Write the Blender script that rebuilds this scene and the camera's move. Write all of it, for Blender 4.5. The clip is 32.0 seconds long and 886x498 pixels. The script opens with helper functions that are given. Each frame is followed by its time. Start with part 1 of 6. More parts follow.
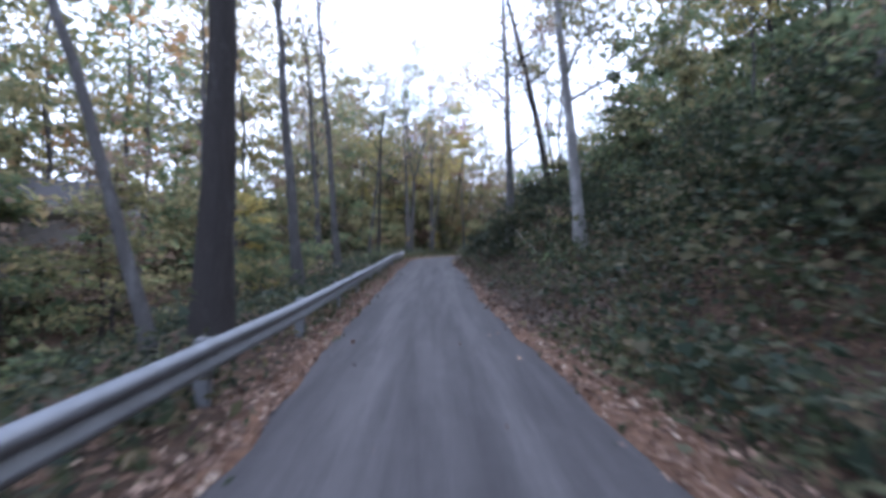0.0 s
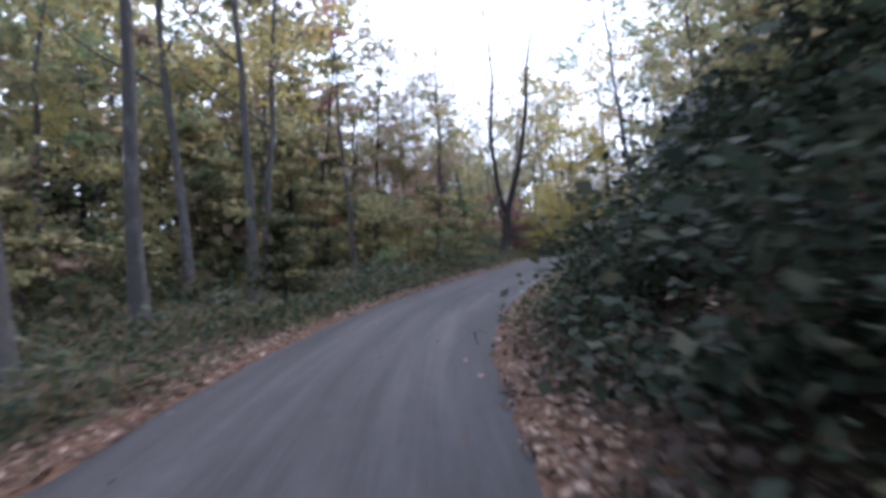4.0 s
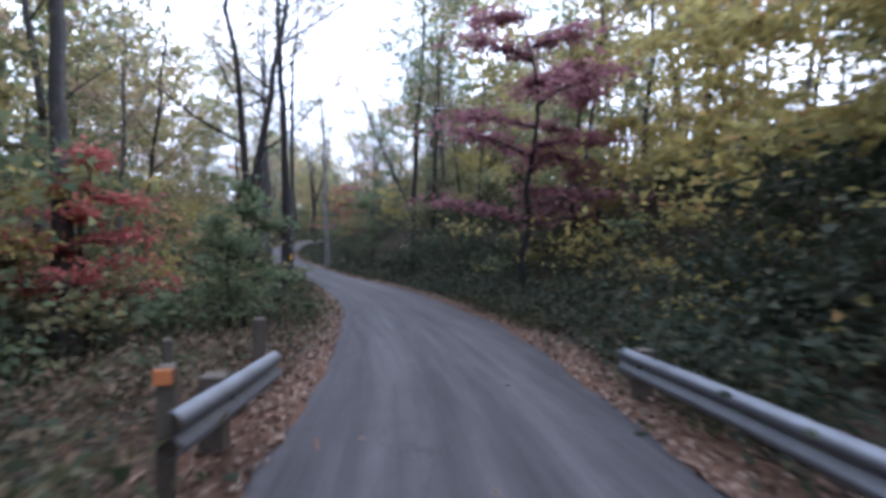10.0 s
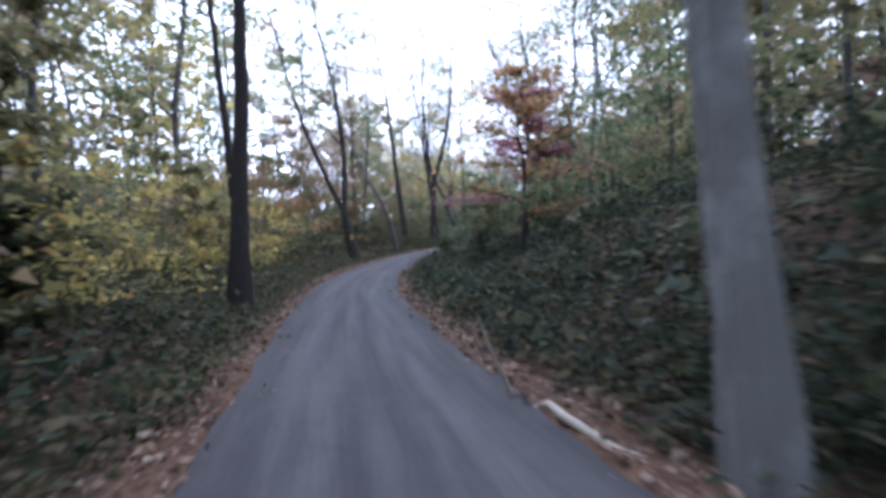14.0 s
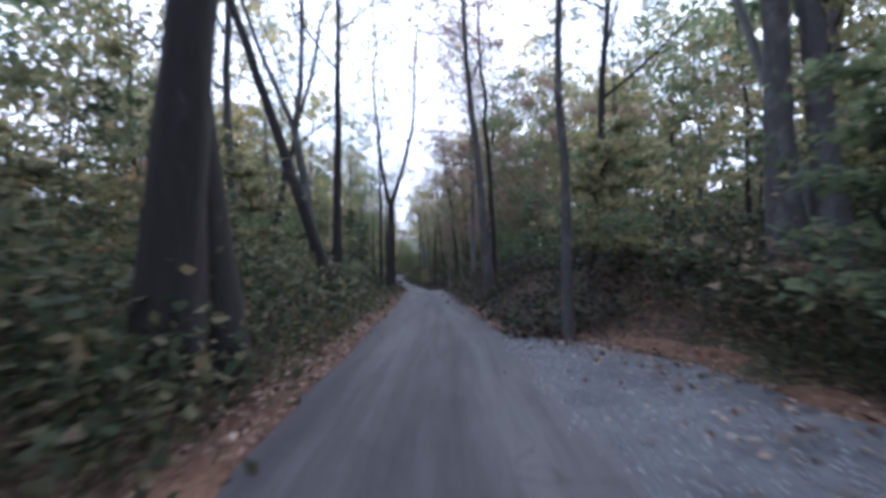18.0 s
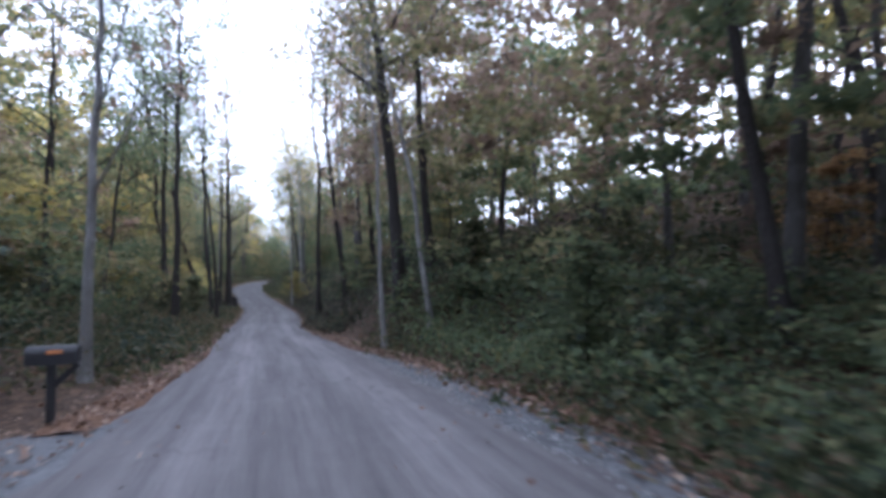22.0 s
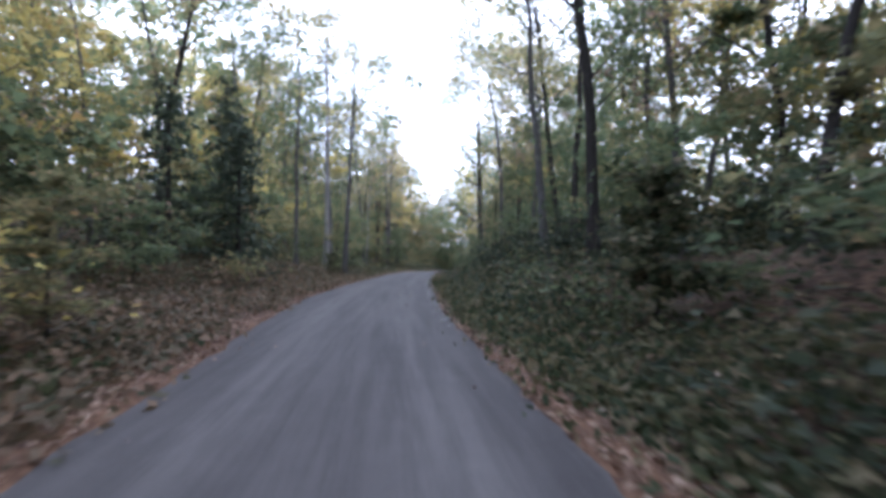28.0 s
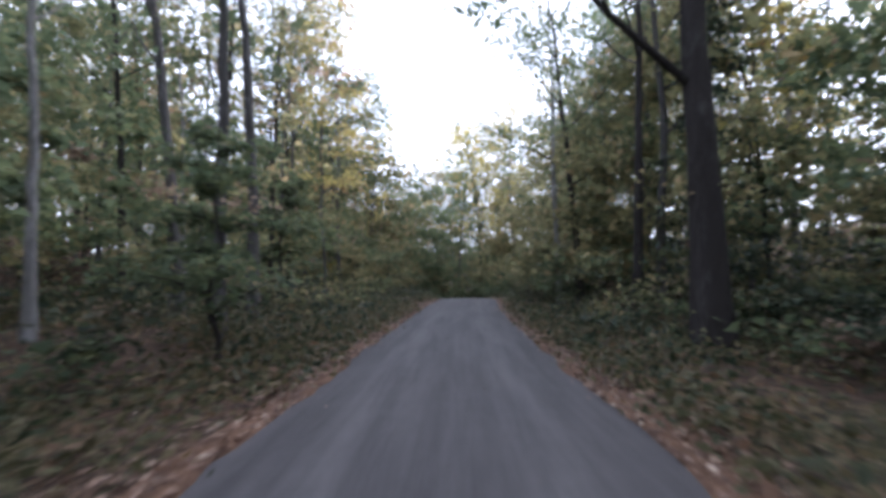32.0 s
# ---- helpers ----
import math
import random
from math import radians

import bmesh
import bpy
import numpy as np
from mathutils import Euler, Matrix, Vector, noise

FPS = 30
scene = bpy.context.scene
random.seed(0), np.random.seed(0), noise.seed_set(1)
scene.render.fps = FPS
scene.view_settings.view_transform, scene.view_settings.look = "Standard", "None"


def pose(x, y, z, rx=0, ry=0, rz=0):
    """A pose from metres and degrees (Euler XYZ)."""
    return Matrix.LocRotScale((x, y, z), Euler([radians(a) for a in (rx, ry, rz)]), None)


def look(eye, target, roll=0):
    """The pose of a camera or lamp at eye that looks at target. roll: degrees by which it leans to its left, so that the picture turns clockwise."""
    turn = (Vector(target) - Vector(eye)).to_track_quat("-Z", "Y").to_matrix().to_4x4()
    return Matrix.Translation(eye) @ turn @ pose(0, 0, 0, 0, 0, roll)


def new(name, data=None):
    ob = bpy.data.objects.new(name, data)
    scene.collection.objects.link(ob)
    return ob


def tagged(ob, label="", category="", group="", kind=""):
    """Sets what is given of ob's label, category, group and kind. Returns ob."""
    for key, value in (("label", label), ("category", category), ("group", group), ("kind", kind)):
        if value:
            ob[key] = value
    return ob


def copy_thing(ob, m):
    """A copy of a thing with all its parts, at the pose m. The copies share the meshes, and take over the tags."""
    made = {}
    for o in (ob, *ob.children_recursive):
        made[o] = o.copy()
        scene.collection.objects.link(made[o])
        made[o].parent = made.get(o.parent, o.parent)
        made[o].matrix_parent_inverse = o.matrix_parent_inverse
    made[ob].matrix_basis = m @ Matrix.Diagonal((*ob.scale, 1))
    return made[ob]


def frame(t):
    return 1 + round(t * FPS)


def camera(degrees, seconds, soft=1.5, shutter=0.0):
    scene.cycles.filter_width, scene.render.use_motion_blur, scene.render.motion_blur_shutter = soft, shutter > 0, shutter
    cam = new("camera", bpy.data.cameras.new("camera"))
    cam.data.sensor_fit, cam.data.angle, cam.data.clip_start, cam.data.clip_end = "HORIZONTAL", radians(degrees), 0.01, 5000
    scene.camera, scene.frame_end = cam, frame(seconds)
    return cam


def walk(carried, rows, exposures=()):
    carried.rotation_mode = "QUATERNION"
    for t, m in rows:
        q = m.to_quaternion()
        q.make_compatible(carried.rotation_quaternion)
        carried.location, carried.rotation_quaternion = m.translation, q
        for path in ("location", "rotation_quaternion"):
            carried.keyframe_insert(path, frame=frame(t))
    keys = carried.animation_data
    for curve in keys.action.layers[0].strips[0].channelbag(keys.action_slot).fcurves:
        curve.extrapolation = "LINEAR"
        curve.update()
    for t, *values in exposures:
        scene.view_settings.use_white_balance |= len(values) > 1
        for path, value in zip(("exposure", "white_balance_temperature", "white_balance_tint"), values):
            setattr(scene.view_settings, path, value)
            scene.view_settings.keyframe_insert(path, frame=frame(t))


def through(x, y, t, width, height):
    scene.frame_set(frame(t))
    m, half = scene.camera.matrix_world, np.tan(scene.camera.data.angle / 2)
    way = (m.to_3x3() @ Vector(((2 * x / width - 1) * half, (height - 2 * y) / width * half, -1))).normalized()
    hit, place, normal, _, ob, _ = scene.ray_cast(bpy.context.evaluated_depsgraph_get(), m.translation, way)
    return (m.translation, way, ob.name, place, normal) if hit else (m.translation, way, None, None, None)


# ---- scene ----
cam = camera(81.3, 32.0, soft=3.9, shutter=0.3)
# seconds, eye x y z, yaw, pitch, roll in degrees
PATH = [
    (0, 0.000, 0.000, 1.600, -3.08, 0.65, -1.08),
    (0.5, 0.169, 5.757, 1.715, -3.33, 0.66, -1.21),
    (1, 0.399, 11.410, 1.835, -3.63, 0.77, -1.17),
    (1.5, 0.662, 16.955, 1.973, -3.93, 0.77, -0.58),
    (2, 0.935, 22.384, 2.148, -4.29, 0.79, -0.38),
    (2.5, 1.244, 27.685, 2.353, -5.23, 0.53, 0.06),
    (3, 1.677, 32.837, 2.554, -8.44, 0.38, 1.45),
    (3.5, 2.285, 37.814, 2.715, -12.64, 0.35, 2.68),
    (4, 3.095, 42.589, 2.833, -16.97, 0.50, 3.27),
    (4.5, 4.210, 47.119, 2.937, -21.75, 0.73, 3.64),
    (5, 5.750, 51.340, 3.051, -26.63, 0.94, 3.91),
    (5.5, 7.736, 55.208, 3.182, -30.67, 1.05, 3.84),
    (6, 10.060, 58.752, 3.328, -32.35, 0.99, 2.80),
    (6.5, 12.558, 62.089, 3.482, -32.01, 0.60, 2.04),
    (7, 15.074, 65.377, 3.627, -30.72, 0.01, 1.34),
    (7.5, 17.457, 68.772, 3.723, -29.39, -0.19, 0.62),
    (8, 19.565, 72.385, 3.726, -25.81, -0.81, 0.41),
    (8.5, 21.378, 76.217, 3.604, -22.08, -1.24, 0.34),
    (9, 22.961, 80.222, 3.356, -18.09, -1.97, -0.70),
    (9.5, 24.261, 84.419, 3.028, -13.81, -2.33, -1.12),
    (10, 25.173, 88.838, 2.677, -9.93, -2.35, -1.48),
    (10.5, 25.666, 93.460, 2.315, -6.25, -1.93, -1.58),
    (11, 25.851, 98.246, 1.950, -4.87, -1.53, -1.67),
    (11.5, 25.764, 103.164, 1.605, -2.55, -0.96, -2.16),
    (12, 25.369, 108.190, 1.328, -1.15, -0.73, -1.46),
    (12.5, 24.711, 113.294, 1.161, -0.03, -0.80, -0.34),
    (13, 23.802, 118.440, 1.065, 1.02, -0.78, 0.44),
    (13.5, 22.679, 123.595, 0.962, 1.94, -0.95, 1.55),
    (14, 21.435, 128.750, 0.837, 2.21, -1.00, 2.88),
    (14.5, 20.146, 133.910, 0.746, 1.97, -0.88, 3.43),
    (15, 18.865, 139.089, 0.732, 0.22, -0.52, 2.67),
    (15.5, 17.738, 144.323, 0.792, -2.99, -0.06, 1.36),
    (16, 17.006, 149.641, 0.912, -7.44, 0.33, 0.00),
    (16.5, 16.888, 155.021, 1.079, -12.04, 0.55, -1.06),
    (17, 17.399, 160.390, 1.283, -14.35, 0.49, -1.45),
    (17.5, 18.443, 165.678, 1.509, -15.77, 0.49, -0.41),
    (18, 19.895, 170.867, 1.691, -16.84, 0.61, -0.33),
    (18.5, 21.505, 176.015, 1.733, -17.71, 0.59, -0.93),
    (19, 23.111, 181.177, 1.621, -20.81, 1.09, -0.77),
    (19.5, 24.653, 186.377, 1.423, -24.22, 1.00, -0.37),
    (20, 26.115, 191.619, 1.202, -27.71, 0.78, -0.16),
    (20.5, 27.501, 196.887, 1.006, -28.86, 1.08, -0.47),
    (21, 28.849, 202.154, 0.816, -29.64, 1.02, -0.20),
    (21.5, 30.197, 207.390, 0.559, -30.27, 1.20, -0.28),
    (22, 31.482, 212.602, 0.223, -30.16, 1.24, -0.64),
    (22.5, 32.661, 217.810, -0.143, -29.63, 1.47, -1.14),
    (23, 33.742, 223.027, -0.511, -28.42, 1.53, -1.42),
    (23.5, 34.712, 228.259, -0.886, -24.82, 0.87, -1.58),
    (24, 35.618, 233.495, -1.255, -21.04, -0.08, -1.61),
    (24.5, 36.575, 238.706, -1.603, -18.73, -0.61, -1.35),
    (25, 37.598, 243.885, -1.926, -17.44, -0.75, -1.38),
    (25.5, 38.617, 249.046, -2.215, -16.85, -0.75, -1.52),
    (26, 39.584, 254.212, -2.454, -16.26, -0.71, -1.53),
    (26.5, 40.512, 259.412, -2.628, -16.16, -0.75, -1.32),
    (27, 41.376, 264.680, -2.740, -15.35, -0.48, -1.10),
    (27.5, 42.144, 270.048, -2.808, -14.43, -0.03, -0.94),
    (28, 42.868, 275.522, -2.848, -13.80, 0.45, -0.81),
    (28.5, 43.622, 281.098, -2.870, -13.60, 0.84, -0.60),
    (29, 44.457, 286.766, -2.890, -13.71, 0.98, -0.10),
    (29.5, 45.383, 292.512, -2.924, -13.84, 1.29, 0.56),
    (30, 46.422, 298.315, -2.971, -14.00, 1.29, 0.91),
    (30.5, 47.641, 304.145, -3.009, -14.41, 1.49, 0.93),
    (31, 49.115, 309.975, -3.027, -15.49, 1.67, 0.55),
    (31.5, 50.819, 315.800, -3.041, -16.10, 1.49, 0.50),
    (32, 52.683, 321.634, -3.057, -16.36, 1.39, 0.23),
]
# exposure and white balance drift a little along the lane
EXPOSURE = [(0, 1.35, 5370, 19), (3, 1.4, 5470, 19), (6, 1.3, 5680, 19), (7, 1.22, 5800, 19), (8, 1.52, 5760, 19), (9, 1.63, 5670, 19), (10, 1.56, 5470, 19), (11, 1.64, 5170, 19), (12, 1.6, 5220, 19), (13, 1.48, 5270, 19), (14, 1.6, 5320, 19), (14.5, 1.55, 5420, 19), (16.5, 1.36, 5620, 19), (18, 1.23, 5370, 19), (19, 1.14, 5520, 19), (20, 1.37, 5470, 19), (22, 1.68, 5450, 19), (23, 1.66, 5520, 19), (24, 1.68, 5620, 19), (25, 1.72, 5470, 19), (26, 1.84, 5620, 19), (29, 1.69, 5520, 19), (30, 1.62, 5570, 19), (31, 1.6, 5720, 19), (32, 1.5, 5720, 19)]
walk(cam, [(t, pose(x, y, z, 90 + p, r, w)) for t, x, y, z, w, p, r in PATH], EXPOSURE)

# ---------------------------------------------------------------- light
# An overcast autumn evening: a bright even cloud layer and a weak, very soft sun.
world = bpy.data.worlds.new("sky")
scene.world = world
world.use_nodes = True
nt = world.node_tree
nt.nodes.clear()
sky = nt.nodes.new("ShaderNodeTexSky")
sky.sky_type = "NISHITA"
sky.sun_disc = False
sky.sun_elevation = radians(36)
sky.sun_rotation = radians(61)
sky.dust_density = 3.0
sky_bg = nt.nodes.new("ShaderNodeBackground")
sky_bg.inputs["Strength"].default_value = 0.12
nt.links.new(sky.outputs[0], sky_bg.inputs[0])
cloud_bg = nt.nodes.new("ShaderNodeBackground")
cloud_noise = nt.nodes.new("ShaderNodeTexNoise")
cloud_noise.inputs["Scale"].default_value = 2.5
cloud_noise.inputs["Detail"].default_value = 4.0
cloud_ramp = nt.nodes.new("ShaderNodeValToRGB")
cloud_ramp.color_ramp.elements[0].position, cloud_ramp.color_ramp.elements[0].color = 0.3, (0.82, 0.92, 1.06, 1)
cloud_ramp.color_ramp.elements[1].position, cloud_ramp.color_ramp.elements[1].color = 0.7, (0.97, 1.0, 1.06, 1)
nt.links.new(cloud_noise.outputs["Fac"], cloud_ramp.inputs[0])
nt.links.new(cloud_ramp.outputs[0], cloud_bg.inputs[0])
cloud_bg.inputs["Strength"].default_value = 1.25
mix_bg = nt.nodes.new("ShaderNodeMixShader")
mix_bg.inputs[0].default_value = 0.9
out_bg = nt.nodes.new("ShaderNodeOutputWorld")
nt.links.new(sky_bg.outputs[0], mix_bg.inputs[1])
nt.links.new(cloud_bg.outputs[0], mix_bg.inputs[2])
nt.links.new(mix_bg.outputs[0], out_bg.inputs[0])
sun = new("sun", bpy.data.lights.new("sun", "SUN"))
sun.data.energy, sun.data.angle, sun.data.color = 1.3, radians(20), (1.0, 0.92, 0.82)
sun.matrix_world = look((0, 0, 0), (-0.8, -0.45, -0.66))

# ---------------------------------------------------------------- plan
# The road's line: one point about every eleven metres, numbered from -6; "u" runs along it.
U0 = -6
ROAD_X = np.array([-2.55, -2.13, -1.70, -1.28, -0.85, -0.43, 0.00, 0.40, 0.94, 1.68, 3.10, 5.75, 10.06, 15.07, 19.56, 22.96, 25.17, 25.85, 25.37, 23.80, 21.43, 18.87, 17.01, 17.40, 19.89, 23.11, 26.11, 28.85, 31.48, 33.74, 35.62, 37.60, 39.58, 41.38, 42.87, 44.46, 46.42, 49.11, 52.68, 56.55, 60.62, 64.90, 67.71, 69.02, 68.81, 67.07, 63.84, 59.16, 53.11, 45.76, 37.24, 27.66, 17.18])
ROAD_Y = np.array([-73.14, -60.95, -48.76, -36.57, -24.38, -12.19, 0.00, 11.41, 22.38, 32.84, 42.59, 51.34, 58.75, 65.38, 72.38, 80.22, 88.84, 98.25, 108.19, 118.44, 128.75, 139.09, 149.64, 160.39, 170.87, 181.18, 191.62, 202.15, 212.60, 223.03, 233.49, 243.88, 254.21, 264.68, 275.52, 286.77, 298.31, 309.98, 321.63, 333.52, 345.34, 357.08, 369.26, 381.69, 394.19, 406.57, 418.65, 430.24, 441.17, 451.29, 460.43, 468.47, 475.28])
ROAD_Z = np.array([-1.51, -1.25, -1.00, -0.75, -0.50, -0.25, 0.00, 0.23, 0.55, 0.95, 1.23, 1.45, 1.73, 2.03, 2.13, 1.76, 1.08, 0.35, -0.27, -0.53, -0.76, -0.87, -0.69, -0.32, 0.09, 0.02, -0.40, -0.78, -1.38, -2.11, -2.86, -3.53, -4.05, -4.34, -4.45, -4.49, -4.57, -4.63, -4.66, -5.03, -5.41, -5.78, -7.03, -8.28, -8.53, -8.78, -9.03, -9.28, -9.53, -9.78, -10.03, -10.28, -10.53])

def spline(values):
    """Slopes of a smooth curve through evenly spaced values."""
    m = np.gradient(values)
    return m


SLOPES = [spline(v) for v in (ROAD_X, ROAD_Y, ROAD_Z)]


def road(u):
    """Points of the road's line at u (Hermite curve)."""
    q = np.clip(np.asarray(u, float) - U0, 0, len(ROAD_X) - 1.0001)
    k = q.astype(int)
    f = q - k
    a, b, c, d = 2 * f**3 - 3 * f**2 + 1, f**3 - 2 * f**2 + f, -2 * f**3 + 3 * f**2, f**3 - f**2
    return np.stack([a * v[k] + b * m[k] + c * v[k + 1] + d * m[k + 1] for v, m in zip((ROAD_X, ROAD_Y, ROAD_Z), SLOPES)], -1)


LINE_U = np.arange(U0, U0 + len(ROAD_X) - 1, 0.04)
LINE = road(LINE_U)
TANGENT = np.gradient(LINE, axis=0)
TANGENT[:, 2] = 0
TANGENT /= np.linalg.norm(TANGENT, axis=1)[:, None]
NORMAL = np.stack([TANGENT[:, 1], -TANGENT[:, 0], 0 * TANGENT[:, 0]], -1)


def nearest(x, y):
    """u along the road and the offset to its right, for arrays of places."""
    x, y = np.atleast_1d(np.asarray(x, float)), np.atleast_1d(np.asarray(y, float))
    k = np.empty(len(x), int)
    for i in range(0, len(x), 4000):
        k[i : i + 4000] = ((x[i : i + 4000, None] - LINE[None, :, 0]) ** 2 + (y[i : i + 4000, None] - LINE[None, :, 1]) ** 2).argmin(1)
    off = (x - LINE[k, 0]) * NORMAL[k, 0] + (y - LINE[k, 1]) * NORMAL[k, 1]
    along = (x - LINE[k, 0]) * TANGENT[k, 0] + (y - LINE[k, 1]) * TANGENT[k, 1]
    step = np.linalg.norm(np.gradient(LINE[:, :2], axis=0), axis=1)[k] / 0.04
    far = np.hypot(x - LINE[k, 0], y - LINE[k, 1])
    off = np.where(np.abs(off) > 0.7 * far, off, np.sign(off + 1e-9) * far)
    return LINE_U[k] + np.clip(along / step, -0.05, 0.05), off


TABLE = np.random.RandomState(7).rand(256, 256)


def lumps(x, y, size):
    """Smooth value noise, 0 to 1."""
    x, y = np.asarray(x) / size + 1000.3, np.asarray(y) / size + 1000.7
    i, j = np.floor(x).astype(int), np.floor(y).astype(int)
    f, g = x - i, y - j
    f, g = f * f * (3 - 2 * f), g * g * (3 - 2 * g)
    t = lambda a, b: TABLE[a % 256, b % 256]
    return (t(i, j) * (1 - f) + t(i + 1, j) * f) * (1 - g) + (t(i, j + 1) * (1 - f) + t(i + 1, j + 1) * f) * g


def ease(v):
    v = np.clip(v, 0, 1)
    return v * v * (3 - 2 * v)


# Edges of the asphalt, by u.
EDGE_U = [-6, 0.3, 1.3, 2.3, 2.75, 3.3, 3.85, 4.3, 5.3, 6.4, 7.4, 8.4, 8.7, 8.95, 9.4, 9.7, 10.05, 10.4, 11.4, 11.7, 12.1, 12.5, 13.3, 14.3, 15.4, 16.3, 17.3, 18.4, 19.4, 20.4, 21.4, 22.4, 23.4, 24.0, 24.4, 24.65, 25.0, 25.9, 26.3, 27.8, 29.3, 29.6, 30.0, 30.8, 31.3, 31.55, 31.75, 32.3, 46]
EDGE_L = [-1.6, -1.47, -1.8, -2.08, -2.1, -2.55, -2.95, -2.9, -2.6, -2.14, -1.65, -1.54, -1.55, -1.5, -1.48, -1.55, -1.35, -1.18, -0.95, -0.74, -0.68, -0.78, -0.95, -1.2, -1.4, -1.5, -1.55, -1.55, -1.8, -1.98, -1.85, -2.2, -1.66, -1.68, -1.68, -1.6, -1.6, -1.58, -1.52, -2.3, -3.1, -3.2, -3.05, -2.8, -2.6, -2.55, -2.4, -2.05, -2.0]
EDGE_R = [1.7, 1.75, 1.4, 1.42, 1.03, 0.62, 0.5, 0.75, 1.1, 1.5, 2.1, 2.4, 2.75, 2.85, 2.4, 2.35, 2.3, 2.28, 3.45, 3.42, 3.6, 3.3, 2.0, 1.9, 1.8, 1.7, 1.64, 1.5, 1.03, 0.93, 1.08, 2.9, 2.4, 2.0, 1.87, 1.93, 2.2, 2.68, 2.4, 1.8, 1.48, 1.6, 1.65, 1.58, 1.42, 1.36, 1.5, 1.9, 1.8]
# Banks: where they start past the edge, how far they reach and how high they rise, by u.
BANK_U = [-6, 0, 2, 3.2, 4.2, 5.5, 6.5, 7.6, 9.08, 9.36, 10.05, 10.3, 12, 13, 14, 15.5, 17, 18.5, 19.3, 20, 21.4, 22.3, 23, 23.6, 26, 27.5, 29, 30.5, 32, 46]
R_START = [1.2, 1.3, 1.2, 0.9, 0.9, 1.0, 1.5, 1.4, 1.4, 9, 9, 1.4, 0.9, 0.8, 0.8, 0.8, 2.6, 2.2, 0.7, 0.5, 0.5, 2.4, 1.4, 0.5, 0.4, 0.6, 0.7, 0.8, 1.2, 1.2]
R_REACH = [9, 9, 7, 4.5, 5, 6, 6.5, 6, 5.6, 10, 10, 7, 7, 6, 5, 6, 8, 6, 2.4, 1.8, 2, 7, 4, 3.2, 5, 6, 5, 5, 8, 8]
R_RISE = [5, 4.8, 4.0, 3.0, 3.2, 3.6, 3.4, 3.4, 3.5, 1.2, 1.2, 3.0, 3.6, 3.0, 2.4, 1.6, 0.9, 0.9, 1.4, 1.3, 1.0, 0.7, 1.0, 1.9, 2.4, 1.9, 1.5, 1.2, 0.5, 0.4]
R_SLOPE = [0.3, 0.3, 0.3, 0.3, 0.3, 0.28, 0.25, 0.2, 0.18, 0.2, 0.2, 0.25, 0.25, 0.22, 0.2, 0.14, 0.1, 0.1, 0.1, 0.1, 0.08, 0.05, 0.08, 0.2, 0.22, 0.14, 0.06, 0.03, 0.02, 0.02]
L_START = [2.0, 1.7, 1.7, 1.7, 1.4, 1.0, 1.0, 1.0, 1.0, 1.0, 1.0, 1.0, 1.0, 0.8, 0.6, 0.6, 0.6, 0.5, 0.5, 0.5, 0.6, 0.6, 0.6, 0.6, 0.6, 0.7, 0.8, 0.9, 1, 1]
L_REACH = [9, 8, 8, 8, 8, 6, 6, 6, 5, 5, 4, 4, 5, 4, 3, 3, 3, 3, 3, 3, 4, 4, 3, 3, 3, 4, 4, 4, 6, 6]
L_RISE = [-3, -3.2, -3, -2.2, -0.8, -0.3, -0.6, -0.8, -0.9, -1.0, -1.4, -1.3, -0.7, 0.1, 0.6, 0.6, 0.6, 0.75, 0.8, 0.8, 0.4, 0.2, 0.3, 0.4, 0.4, 0.5, 0.6, 0.5, 0.3, 0.3]


def edges(u):
    return np.interp(u, EDGE_U, EDGE_L), np.interp(u, EDGE_U, EDGE_R)


def shoulder(u):
    """Width of the gravel pull-off along the road's right edge."""
    u = np.asarray(u, float)
    return 2.5 * np.sin(np.clip((u - 17.78) / 1.27, 0, 1) * math.pi) ** 0.7 + 0.8 * np.sin(np.clip((u - 21.8) / 1.6, 0, 1) * math.pi)


def mouth(u, side):
    """True where a side drive joins the road."""
    return (side > 0) & (u > 9.32) & (u < 10.0) | (side < 0) & (u > 22.02) & (u < 22.64)


def ground(x, y):
    """Height of the ground at places."""
    x, y = np.atleast_1d(np.asarray(x, float)), np.atleast_1d(np.asarray(y, float))
    u, off = nearest(x, y)
    z = np.interp(u, LINE_U, LINE[:, 2])
    left, right = edges(u)
    tab = lambda values: np.interp(u, BANK_U, values)
    far = np.where(off > 0, off - right, left - off)
    out = np.maximum(far, 0)
    rise_r = tab(R_RISE) * ease((out - tab(R_START)) / tab(R_REACH)) + tab(R_SLOPE) * np.clip(out - tab(R_START) - 0.6 * tab(R_REACH), 0, 26)
    rise_l = tab(L_RISE) * ease((out - tab(L_START)) / tab(L_REACH))
    hills = np.where(off > 0, 0.3 * np.clip(out - 20, 0, 26), np.interp(u, (7, 13), (0.34, 0.42)) * np.clip(out - 22, 0, 28))
    rough = ease((out - 0.4) / 2.5)
    bumps = 0.5 * (lumps(x, y, 2.3) - 0.5) + 0.22 * (lumps(x, y, 0.9) - 0.5) + 1.6 * ease((out - 8) / 14) * (lumps(x, y, 13.0) - 0.45)
    return z + np.where(off > 0, rise_r, rise_l) + hills + rough * bumps - 0.07 * (1 - ease(out / 0.35)) - 0.02


def place(u, off):
    """x, y, z of the ground at u along the road, off metres to its right."""
    p = road(np.array([float(u)]))[0]
    k = int(np.clip((u - U0) / 0.04, 0, len(LINE_U) - 1))
    x, y = p[0] + NORMAL[k, 0] * off, p[1] + NORMAL[k, 1] * off
    return x, y, float(ground(x, y)[0])

